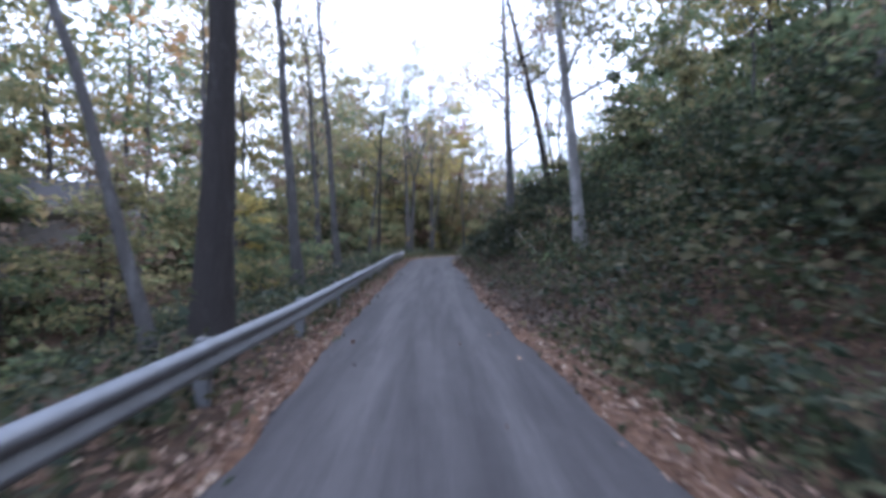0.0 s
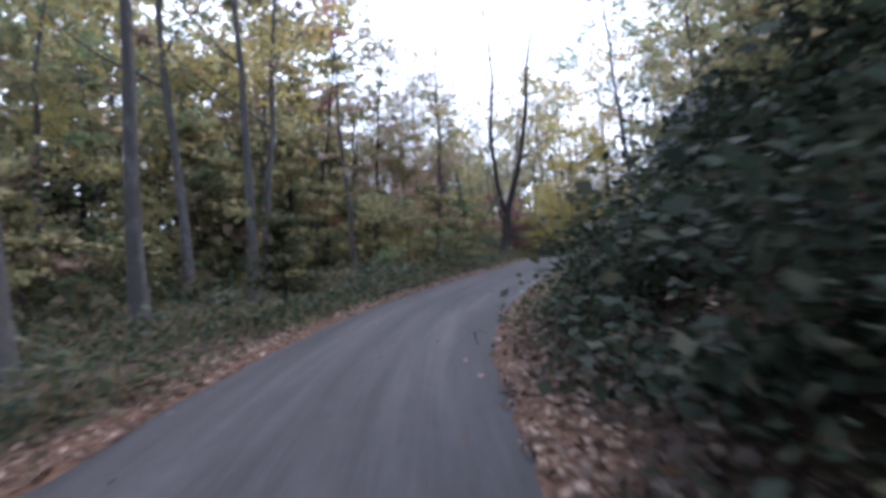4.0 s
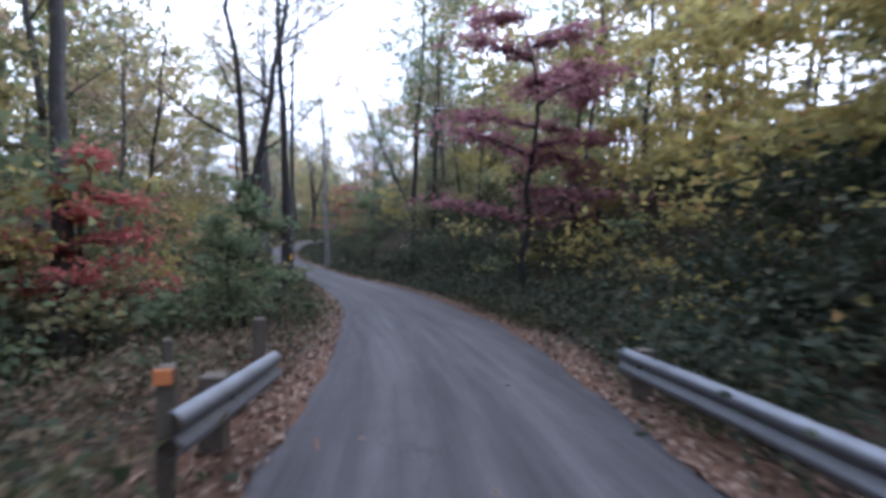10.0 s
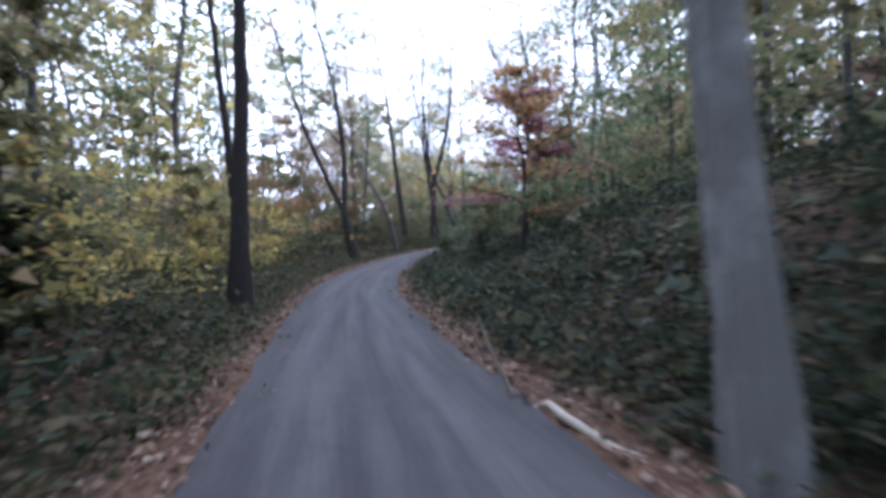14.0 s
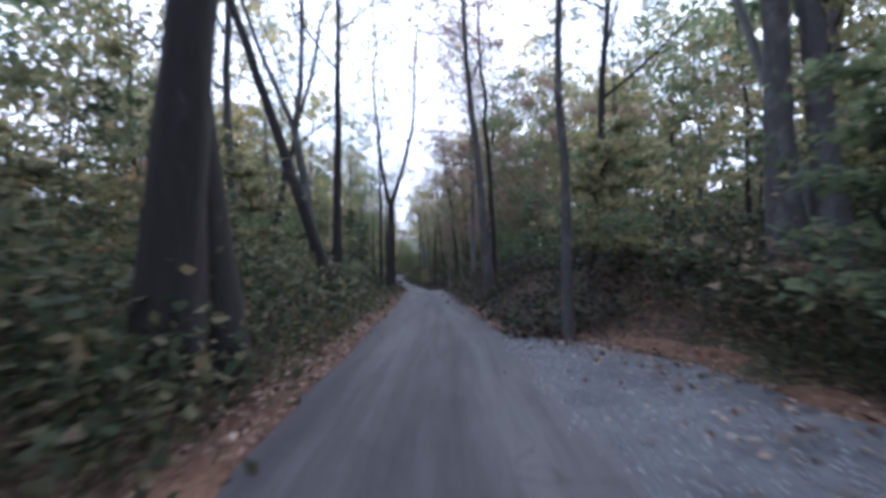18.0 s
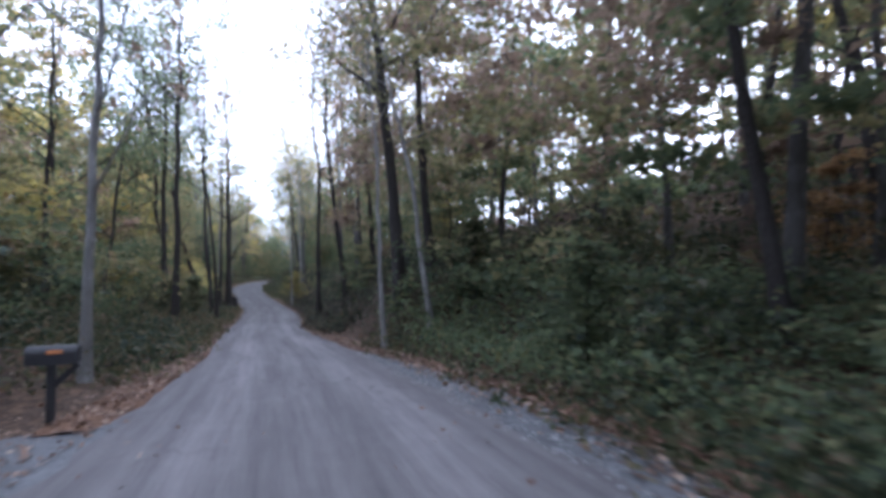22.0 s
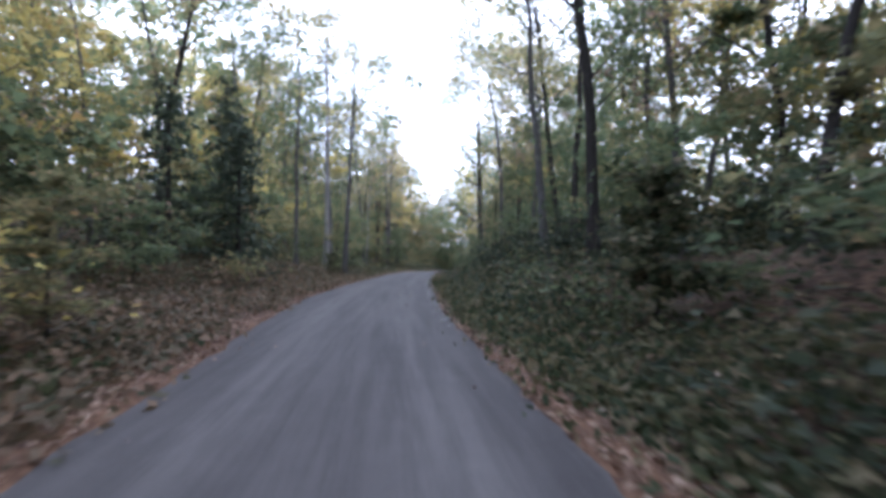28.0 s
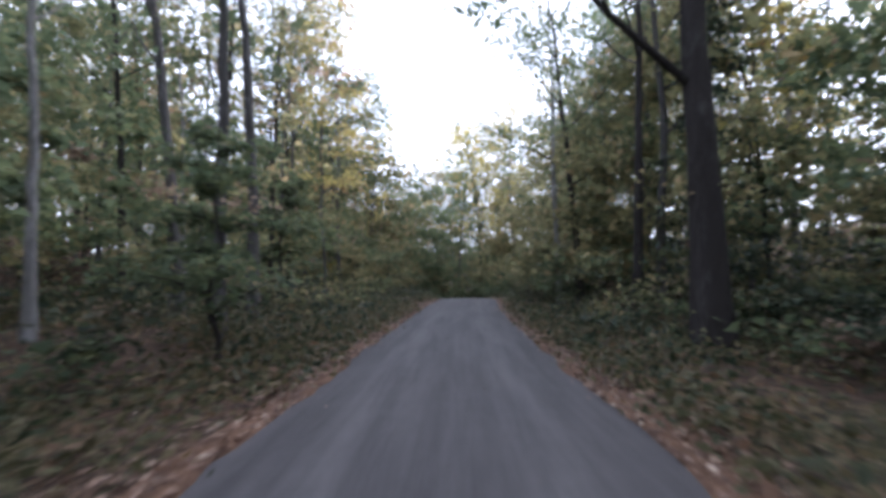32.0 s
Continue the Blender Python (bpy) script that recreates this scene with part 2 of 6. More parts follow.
# ---------------------------------------------------------------- materials
def material(name, rough=0.9, spec=0.2):
    m = bpy.data.materials.new(name)
    m.use_nodes = True
    b = m.node_tree.nodes["Principled BSDF"]
    b.inputs["Roughness"].default_value = rough
    b.inputs["Specular IOR Level"].default_value = spec
    return m, m.node_tree, b


def node(t, kind, **inputs):
    n = t.nodes.new(kind)
    for k, v in inputs.items():
        n.inputs[k].default_value = v
    return n


def ramp(t, source, stops):
    n = t.nodes.new("ShaderNodeValToRGB")
    e = n.color_ramp.elements
    while len(e) < len(stops):
        e.new(0.5)
    for el, (p, c) in zip(e, stops):
        el.position, el.color = p, (*c, 1)
    t.links.new(source, n.inputs[0])
    return n.outputs[0]


def mixed(t, fac, a, b, mode="MIX"):
    n = t.nodes.new("ShaderNodeMix")
    n.data_type, n.blend_type = "RGBA", mode
    if hasattr(fac, "is_linked"):
        t.links.new(fac, n.inputs[0])
    else:
        n.inputs[0].default_value = fac
    for v, k in ((a, 6), (b, 7)):
        if hasattr(v, "is_linked"):
            t.links.new(v, n.inputs[k])
        else:
            n.inputs[k].default_value = (*v, 1)
    return n.outputs[2]


def coords(t, scale=(1, 1, 1)):
    c = t.nodes.new("ShaderNodeTexCoord")
    m = t.nodes.new("ShaderNodeMapping")
    m.inputs["Scale"].default_value = scale
    t.links.new(c.outputs["Object"], m.inputs[0])
    return m.outputs[0]


def noise_tex(t, vec, scale, detail=4.0, rough=0.6):
    n = node(t, "ShaderNodeTexNoise", Scale=scale, Detail=detail, Roughness=rough)
    t.links.new(vec, n.inputs["Vector"])
    return n.outputs["Fac"]


def bump(t, b, height, strength, distance=0.02):
    n = node(t, "ShaderNodeBump", Strength=strength, Distance=distance)
    t.links.new(height, n.inputs["Height"])
    t.links.new(n.outputs[0], b.inputs["Normal"])


def leaf_material(name, stops, through=0.68):
    """Thin leaves: colour by leaf, some light let through."""
    m, t, b = material(name, 0.65, 0.25)
    g = t.nodes.new("ShaderNodeNewGeometry")
    col = ramp(t, g.outputs["Random Per Island"], stops)
    o = t.nodes.new("ShaderNodeObjectInfo")
    h = node(t, "ShaderNodeHueSaturation", Saturation=0.86)
    tone = t.nodes.new("ShaderNodeMapRange")
    tone.inputs["To Min"].default_value, tone.inputs["To Max"].default_value = 0.75, 1.25
    t.links.new(o.outputs["Random"], tone.inputs[0])
    t.links.new(tone.outputs[0], h.inputs["Value"])
    t.links.new(col, h.inputs["Color"])
    t.links.new(h.outputs[0], b.inputs["Base Color"])
    tr = t.nodes.new("ShaderNodeBsdfTranslucent")
    t.links.new(h.outputs[0], tr.inputs[0])
    mx = t.nodes.new("ShaderNodeMixShader")
    mx.inputs[0].default_value = through
    t.links.new(b.outputs[0], mx.inputs[1])
    t.links.new(tr.outputs[0], mx.inputs[2])
    t.links.new(mx.outputs[0], t.nodes["Material Output"].inputs[0])
    return m


LEAF = {
    "green": leaf_material("leaf_green", [(0, (0.075, 0.115, 0.06)), (0.5, (0.13, 0.175, 0.085)), (0.85, (0.17, 0.21, 0.085)), (1, (0.26, 0.23, 0.1))], 0.6),
    # laurel and shrub run darker: shade of dense bank growth put into the colour
    "laurel": leaf_material("leaf_laurel_shaded", [(0, (0.018, 0.032, 0.019)), (0.5, (0.034, 0.05, 0.027)), (0.85, (0.065, 0.075, 0.04)), (1, (0.1, 0.085, 0.05))], 0.4),
    "olive": leaf_material("leaf_olive", [(0, (0.12, 0.13, 0.06)), (0.5, (0.21, 0.21, 0.09)), (0.8, (0.31, 0.27, 0.11)), (1, (0.36, 0.25, 0.12))]),
    "yellow": leaf_material("leaf_yellow", [(0, (0.22, 0.2, 0.06)), (0.5, (0.4, 0.34, 0.085)), (0.85, (0.44, 0.33, 0.06)), (1, (0.36, 0.2, 0.06))]),
    "orange": leaf_material("leaf_orange", [(0, (0.2, 0.12, 0.05)), (0.5, (0.32, 0.17, 0.06)), (1, (0.4, 0.24, 0.08))]),
    "brown": leaf_material("leaf_brown", [(0, (0.18, 0.12, 0.085)), (0.5, (0.28, 0.19, 0.13)), (1, (0.36, 0.26, 0.18))]),
    "red": leaf_material("leaf_red", [(0, (0.35, 0.06, 0.06)), (0.6, (0.5, 0.1, 0.09)), (1, (0.45, 0.2, 0.12))]),
    "plum": leaf_material("leaf_plum", [(0, (0.17, 0.065, 0.08)), (0.6, (0.27, 0.1, 0.125)), (1, (0.31, 0.16, 0.15))]),
    "needle": leaf_material("leaf_needle", [(0, (0.025, 0.045, 0.03)), (0.6, (0.045, 0.07, 0.04)), (1, (0.07, 0.09, 0.05))], 0.15),
    "shrub": leaf_material("leaf_shrub", [(0, (0.026, 0.044, 0.02)), (0.45, (0.058, 0.076, 0.032)), (0.75, (0.12, 0.115, 0.05)), (1, (0.19, 0.145, 0.08))], 0.5),
    "fern": leaf_material("leaf_fern", [(0, (0.045, 0.058, 0.026)), (0.5, (0.105, 0.1, 0.042)), (0.8, (0.175, 0.13, 0.06)), (1, (0.19, 0.105, 0.058))], 0.5),
    "dead": leaf_material("leaf_dead", [(0, (0.03, 0.022, 0.017)), (0.5, (0.065, 0.046, 0.034)), (1, (0.13, 0.092, 0.066))], 0.25),
    "rust": leaf_material("leaf_rust", [(0, (0.045, 0.05, 0.026)), (0.4, (0.095, 0.07, 0.04)), (1, (0.18, 0.11, 0.062))], 0.35),
    "litter": leaf_material("leaf_litter", [(0, (0.07, 0.038, 0.025)), (0.35, (0.155, 0.083, 0.052)), (0.7, (0.255, 0.148, 0.095)), (0.92, (0.37, 0.24, 0.165)), (1, (0.46, 0.35, 0.26))], 0.1),
}


def bark_material(name, dark, mid, pale, patch=0.45):
    m, t, b = material(name, 0.92, 0.15)
    v = coords(t, (5, 5, 0.8))
    n = noise_tex(t, v, 2.6, 6.0, 0.65)
    big = noise_tex(t, coords(t, (1, 1, 0.55)), 2.2, 5.0, 0.7)
    col = mixed(t, n, dark, mid)
    col = mixed(t, ramp(t, big, [(patch, (0, 0, 0)), (patch + 0.2, (1, 1, 1))]), col, pale)
    furrow = t.nodes.new("ShaderNodeTexWave")
    furrow.wave_type, furrow.bands_direction = "BANDS", "X"
    t.links.new(coords(t, (6, 6, 0.6)), furrow.inputs[0])
    furrow.inputs["Scale"].default_value, furrow.inputs["Distortion"].default_value, furrow.inputs["Detail"].default_value = 2.2, 9.0, 3.0
    col = mixed(t, 0.35, col, ramp(t, furrow.outputs["Fac"], [(0.2, dark), (0.7, mid)]))
    t.links.new(col, b.inputs["Base Color"])
    bump(t, b, mixed(t, 0.5, n, furrow.outputs["Fac"]), 0.8, 0.03)
    return m


BARK = {
    "dark": bark_material("bark_dark", (0.018, 0.016, 0.016), (0.062, 0.056, 0.054), (0.11, 0.108, 0.108), 0.56),
    "grey": bark_material("bark_grey", (0.042, 0.04, 0.04), (0.125, 0.12, 0.118), (0.22, 0.22, 0.22), 0.52),
    "pale": bark_material("bark_pale", (0.1, 0.097, 0.095), (0.3, 0.295, 0.29), (0.42, 0.42, 0.42), 0.5),
}


def asphalt_material():
    m, t, b = material("asphalt", 0.85, 0.3)
    v = coords(t)
    grit = noise_tex(t, v, 55.0, 3.0, 0.7)
    patch = noise_tex(t, v, 0.35, 4.0)
    mid = noise_tex(t, v, 3.0, 4.0)
    at = t.nodes.new("ShaderNodeAttribute")
    at.attribute_name = "wear"
    col = mixed(t, grit, (0.061, 0.059, 0.061), (0.13, 0.127, 0.128))
    col = mixed(t, ramp(t, patch, [(0.35, (0, 0, 0)), (0.7, (0.6, 0.6, 0.6))]), col, (0.088, 0.085, 0.087))
    col = mixed(t, ramp(t, mid, [(0.45, (0, 0, 0)), (0.75, (0.35, 0.35, 0.35))]), col, (0.15, 0.146, 0.147))
    lane = t.nodes.new("ShaderNodeCombineXYZ")
    for i, (key, k) in enumerate((("across", 1.5), ("along", 0.09))):
        a = t.nodes.new("ShaderNodeAttribute")
        a.attribute_name = key
        mul = t.nodes.new("ShaderNodeMath")
        mul.operation = "MULTIPLY"
        mul.inputs[1].default_value = k
        t.links.new(a.outputs["Fac"], mul.inputs[0])
        t.links.new(mul.outputs[0], lane.inputs[i])
    streak = noise_tex(t, lane.outputs[0], 2.2, 5.0, 0.65)
    col = mixed(t, ramp(t, streak, [(0.38, (0, 0, 0)), (0.62, (1, 1, 1))]), mixed(t, 0.45, col, (0.05, 0.048, 0.051)), mixed(t, 0.35, col, (0.165, 0.161, 0.161)))
    worn = mixed(t, at.outputs["Fac"], (0.42, 0.4, 0.41), (0.74, 0.71, 0.715))
    col = mixed(t, 1.0, col, worn, "MULTIPLY")
    powder = t.nodes.new("ShaderNodeAttribute")
    powder.attribute_name = "dust"
    dusty = ramp(t, powder.outputs["Fac"], [(0.0, (1, 1, 1)), (1.0, (2.15, 2.15, 2.13))])
    fresh = t.nodes.new("ShaderNodeMapRange")
    fresh.inputs["From Min"].default_value, fresh.inputs["From Max"].default_value = -0.5, 0.0
    t.links.new(powder.outputs["Fac"], fresh.inputs[0])
    col = mixed(t, 1.0, col, mixed(t, fresh.outputs[0], (0.64, 0.605, 0.575), dusty), "MULTIPLY")
    crack = t.nodes.new("ShaderNodeTexVoronoi")
    crack.feature = "DISTANCE_TO_EDGE"
    crack.inputs["Scale"].default_value = 0.5
    wob = t.nodes.new("ShaderNodeVectorMath")
    wob.operation = "ADD"
    nn = node(t, "ShaderNodeTexNoise", Scale=1.5, Detail=5.0)
    t.links.new(v, nn.inputs["Vector"])
    t.links.new(v, wob.inputs[0])
    t.links.new(nn.outputs["Color"], wob.inputs[1])
    t.links.new(wob.outputs[0], crack.inputs["Vector"])
    line = ramp(t, crack.outputs["Distance"], [(0.0, (1, 1, 1)), (0.012, (0, 0, 0))])
    line = mixed(t, 1.0, line, ramp(t, patch, [(0.5, (0, 0, 0)), (0.62, (0.7, 0.7, 0.7))]), "MULTIPLY")
    col = mixed(t, line, col, (0.04, 0.038, 0.038))
    t.links.new(col, b.inputs["Base Color"])
    bump(t, b, grit, 0.5, 0.01)
    return m


def soil_material():
    """Forest floor: soil, old leaves and green patches."""
    m, t, b = material("forest_floor", 0.95, 0.1)
    v = coords(t)
    vor = t.nodes.new("ShaderNodeTexVoronoi")
    vor.inputs["Scale"].default_value = 9.0
    t.links.new(v, vor.inputs["Vector"])
    leaf = ramp(t, vor.outputs["Color"], [(0, (0.025, 0.018, 0.014)), (0.5, (0.055, 0.038, 0.028)), (0.85, (0.1, 0.064, 0.044)), (1, (0.16, 0.108, 0.074))])
    green = ramp(t, vor.outputs["Color"], [(0, (0.012, 0.018, 0.009)), (0.45, (0.035, 0.045, 0.02)), (0.8, (0.075, 0.075, 0.034)), (1, (0.13, 0.09, 0.05))])
    big = noise_tex(t, v, 0.22, 4.0)
    col = mixed(t, ramp(t, big, [(0.52, (0, 0, 0)), (0.7, (1, 1, 1))]), leaf, green)
    col = mixed(t, ramp(t, noise_tex(t, v, 1.3, 5.0), [(0.5, (0, 0, 0)), (0.7, (0.7, 0.7, 0.7))]), col, (0.05, 0.038, 0.03))
    t.links.new(col, b.inputs["Base Color"])
    bump(t, b, vor.outputs["Distance"], 1.0, 0.05)
    return m


def gravel_material(name, a, c, scale=30.0):
    m, t, b = material(name, 0.95, 0.15)
    v = coords(t)
    vor = t.nodes.new("ShaderNodeTexVoronoi")
    vor.inputs["Scale"].default_value = scale
    t.links.new(v, vor.inputs["Vector"])
    col = mixed(t, vor.outputs["Color"], a, c)
    col = mixed(t, ramp(t, noise_tex(t, v, 0.9, 5.0), [(0.4, (0, 0, 0)), (0.7, (0.6, 0.6, 0.6))]), col, tuple(0.55 * x for x in a))
    t.links.new(col, b.inputs["Base Color"])
    bump(t, b, vor.outputs["Distance"], 0.8, 0.02)
    return m


def plain_material(name, col, var=0.3, scale=6.0, rough=0.8, metal=0.0, spec=0.3):
    m, t, b = material(name, rough, spec)
    n = noise_tex(t, coords(t), scale, 5.0)
    c = mixed(t, n, tuple(x * (1 - var) for x in col), tuple(min(1, x * (1 + var)) for x in col))
    t.links.new(c, b.inputs["Base Color"])
    b.inputs["Metallic"].default_value = metal
    bump(t, b, n, 0.2, 0.01)
    return m


ASPHALT, SOIL = asphalt_material(), soil_material()
GRAVEL = gravel_material("pale_gravel", (0.08, 0.082, 0.087), (0.165, 0.167, 0.174))
LITTER_BED = gravel_material("litter_bed", (0.055, 0.031, 0.021), (0.18, 0.104, 0.066), 16.0)
ROCK = bark_material("rock", (0.035, 0.038, 0.043), (0.12, 0.127, 0.136), (0.24, 0.25, 0.265), 0.55)
LICHEN = bark_material("lichened_rock", (0.09, 0.1, 0.105), (0.22, 0.25, 0.255), (0.38, 0.42, 0.42), 0.46)
CHIPS = plain_material("stone_chip", (0.27, 0.27, 0.275), 0.45, 3.0, 0.85)
TAR = plain_material("tar", (0.012, 0.012, 0.013), 0.35, 14.0, 0.95, 0.0, 0.1)
ZINC = plain_material("zinc", (0.19, 0.2, 0.217), 0.35, 4.0, 0.52, 0.75)
POST_STEEL = plain_material("post_steel", (0.17, 0.175, 0.185), 0.25, 8.0, 0.6, 0.5)
OLD_WOOD = plain_material("old_wood", (0.1, 0.085, 0.07), 0.45, 9.0, 0.95)
PALE_WOOD = plain_material("pale_wood", (0.4, 0.35, 0.29), 0.35, 9.0, 0.9)
YELLOW_PAINT = plain_material("yellow_paint", (0.62, 0.36, 0.03), 0.15, 8.0, 0.6)
BLACK_METAL = plain_material("black_metal", (0.025, 0.025, 0.028), 0.3, 10.0, 0.5)
ORANGE_PAINT = plain_material("orange_paint", (0.6, 0.22, 0.08), 0.2, 8.0, 0.7)

# ---------------------------------------------------------------- mesh helpers
def fast_mesh(name, verts, faces):
    """A mesh from arrays: verts (n, 3) and faces (m, 3) or (m, 4)."""
    verts, faces = np.asarray(verts, np.float32), np.asarray(faces, np.int32)
    me = bpy.data.meshes.new(name)
    n, k = faces.shape
    me.vertices.add(len(verts))
    me.vertices.foreach_set("co", verts.ravel())
    me.loops.add(n * k)
    me.loops.foreach_set("vertex_index", faces.ravel())
    me.polygons.add(n)
    me.polygons.foreach_set("loop_start", np.arange(0, n * k, k, dtype=np.int32))
    me.update(calc_edges=True)
    return me


def smooth(me):
    me.polygons.foreach_set("use_smooth", np.ones(len(me.polygons), bool))
    return me


def mesh_object(name, verts, faces, mat, parent=None, label="", soft=True):
    me = fast_mesh(name, verts, faces)
    if soft:
        smooth(me)
    me.materials.append(mat)
    ob = new(name, me)
    if parent is not None:
        ob.parent = parent
    if label:
        ob["label"] = label
    return ob


def part(name, bm, mat, parent=None, label=""):
    """Links a bmesh as one mesh object under a thing or a part."""
    me = bpy.data.meshes.new(name)
    bm.to_mesh(me)
    bm.free()
    me.materials.append(mat)
    ob = new(name, me)
    if parent is not None:
        ob.parent = parent
    if label:
        ob["label"] = label
    return ob


def grid_faces(rows, cols):
    i = np.arange(rows * cols).reshape(rows, cols)
    return np.stack([i[:-1, :-1], i[:-1, 1:], i[1:, 1:], i[1:, :-1]], -1).reshape(-1, 4)


# ---------------------------------------------------------------- ground and road
def lines(lo, hi, step, end):
    """Even lines from lo to hi, then ever wider ones out to end."""
    mid = np.arange(lo, hi + step, step)
    grow = step * np.cumsum(1.22 ** np.arange(1, 40))
    grow = grow[grow < end]
    return np.concatenate([(lo - grow)[::-1], mid, hi + step + grow])


gx, gy = lines(-24, 72, 0.85, 2600), lines(-8, 380, 0.9, 2600)
GX, GY = np.meshgrid(gx, gy)
GZ = ground(GX.ravel(), GY.ravel())
ground_ob = mesh_object("ground", np.stack([GX.ravel(), GY.ravel(), GZ], -1), grid_faces(len(gy), len(gx)), SOIL)
tagged(ground_ob, "forest floor of dark soil, fallen leaves and green patches", "ground", kind="structure")

ru = np.arange(-5.9, U0 + len(ROAD_X) - 1.2, 0.03)
rp = road(ru)
rk = np.clip(((ru - U0) / 0.04).astype(int), 0, len(LINE_U) - 1)
rl, rr = edges(ru)
rl = rl - 0.12 * (lumps(ru * 11, 0 * ru, 1.6) - 0.5) - 0.12 * (lumps(ru * 11, 0 * ru + 9, 0.45) - 0.5)
rr = rr + 0.12 * (lumps(ru * 11, 0 * ru + 40, 1.6) - 0.5) + 0.14 * (lumps(ru * 11, 0 * ru + 70, 0.45) - 0.5)
CUTS = np.linspace(0, 1, 15)
offs = rl[:, None] + (rr - rl)[:, None] * CUTS[None]
verts = rp[:, None, :] + NORMAL[rk][:, None, :] * offs[..., None]
verts[..., 2] += 0.02 + 0.035 * (1 - (2 * CUTS[None] - 1) ** 2) - 0.02 * ((CUTS[None] < 0.01) | (CUTS[None] > 0.99))
road_ob = mesh_object("road", verts.reshape(-1, 3), grid_faces(len(ru), len(CUTS)), ASPHALT)
tagged(road_ob, "narrow worn grey asphalt lane with paler wheel tracks", "road", kind="structure")
# Wheel tracks: paler where tyres run.
track = np.exp(-(((CUTS - 0.27) / 0.09) ** 2)) + np.exp(-(((CUTS - 0.73) / 0.09) ** 2)) + 0.5 * np.exp(-(((CUTS - 0.5) / 0.05) ** 2))
wear = np.clip(0.15 + 0.75 * track[None] * (0.6 + 0.7 * lumps(ru[:, None] * 11, CUTS[None] * 9, 6.0)), 0, 1)
# Pale gravel dust, carried along the lane from the pull-off and the drive; the first part is fresher and darker.
dust = np.exp(-(((ru - 23.6) / 2.5) ** 2)) * (0.9 + 0.5 * lumps(ru * 11, 0 * ru + 5, 9.0)) + 0.25 * np.exp(-(((ru - 12.5) / 2.5) ** 2)) - 0.45 * np.exp(-(((ru - 6.4) / 2.4) ** 2))
gate = 0.9 * np.clip(shoulder(ru), 0, 1) + 0.9 * np.clip(np.minimum(ru - 9.1, 10.15 - ru) / 0.2, 0, 1)
drift = gate[:, None] * np.exp(-np.clip(rr[:, None] - offs, 0, None) / (0.35 + 0.7 * lumps(ru * 11, 0 * ru + 12, 1.2)[:, None]))
along = np.concatenate([[0], np.cumsum(np.linalg.norm(np.diff(rp, axis=0), axis=1))])
for key, values in (("wear", wear), ("dust", dust[:, None] + drift), ("along", along[:, None] + 0 * offs), ("across", offs)):
    attr = road_ob.data.attributes.new(key, "FLOAT", "POINT")
    attr.data.foreach_set("value", values.ravel().astype(np.float32))


def apron(name, u0, u1, side, reach, mat, label, turn=0.0, lift=0.012, power=0.55):
    """A side drive or shoulder that joins the road between u0 and u1 and runs off to one side."""
    n, k = 40, 24
    uu, f = np.linspace(u0, u1, n), np.linspace(0, 1, k)
    p = road(uu)
    kk = np.clip(((uu - U0) / 0.04).astype(int), 0, len(LINE_U) - 1)
    l, r = edges(uu)
    start = (r - 0.25) if side > 0 else (l + 0.3)
    shape = np.sin(np.linspace(0, math.pi, n)) ** power
    o = start[:, None] + side * f[None] * (reach * shape)[:, None]
    x = p[:, None, 0] + NORMAL[kk, 0][:, None] * o + TANGENT[kk, 0][:, None] * turn * f[None] ** 1.5
    y = p[:, None, 1] + NORMAL[kk, 1][:, None] * o + TANGENT[kk, 1][:, None] * turn * f[None] ** 1.5
    z = np.maximum(p[:, None, 2] - 0.01 + 0 * o, ground(x.ravel(), y.ravel()).reshape(x.shape)) + 0.012 + (lift - 0.012) * np.clip(f * 5, 0, 1)[None] + 0.02 * lumps(x, y, 0.6) - 0.12 * (f[None] > 0.95)
    z[[0, -1]] -= 0.1
    ob = mesh_object(name, np.stack([x, y, z], -1).reshape(-1, 3), grid_faces(n, k), mat)
    return tagged(ob, label, "drive", kind="structure")


apron("driveway", 9.3, 10.02, 1, 14, GRAVEL, "pale gravel side drive opening off the lane", -2, 0.06)
apron("pull_off", 17.78, 19.05, 1, 3.0, GRAVEL, "pale gravel pull-off scattered with fallen leaves beside the lane", power=0.7)
apron("shoulder", 21.8, 23.4, 1, 1.35, GRAVEL, "pale gravel shoulder widening the lane")
apron("driveway", 21.95, 22.72, -1, 6.5, GRAVEL, "pale gravel side drive opening off the lane", -0.5)


def litter_reach(u, side):
    """How far the fallen leaves spread past the asphalt, against the usual."""
    right = np.interp(u, (7.2, 7.9, 9.0, 9.4, 20.3, 20.9, 21.8, 22.2), (1, 1.9, 1.9, 1, 1, 1.6, 1.6, 1))
    left = np.interp(u, (0.5, 1.8, 7.7, 8.1, 8.7, 9.0, 20.9, 21.3, 21.9, 22.2), (0.6, 1, 1, 1.8, 1.7, 1, 1, 2.0, 2.0, 1))
    return np.where(np.asarray(side) > 0, right, left)


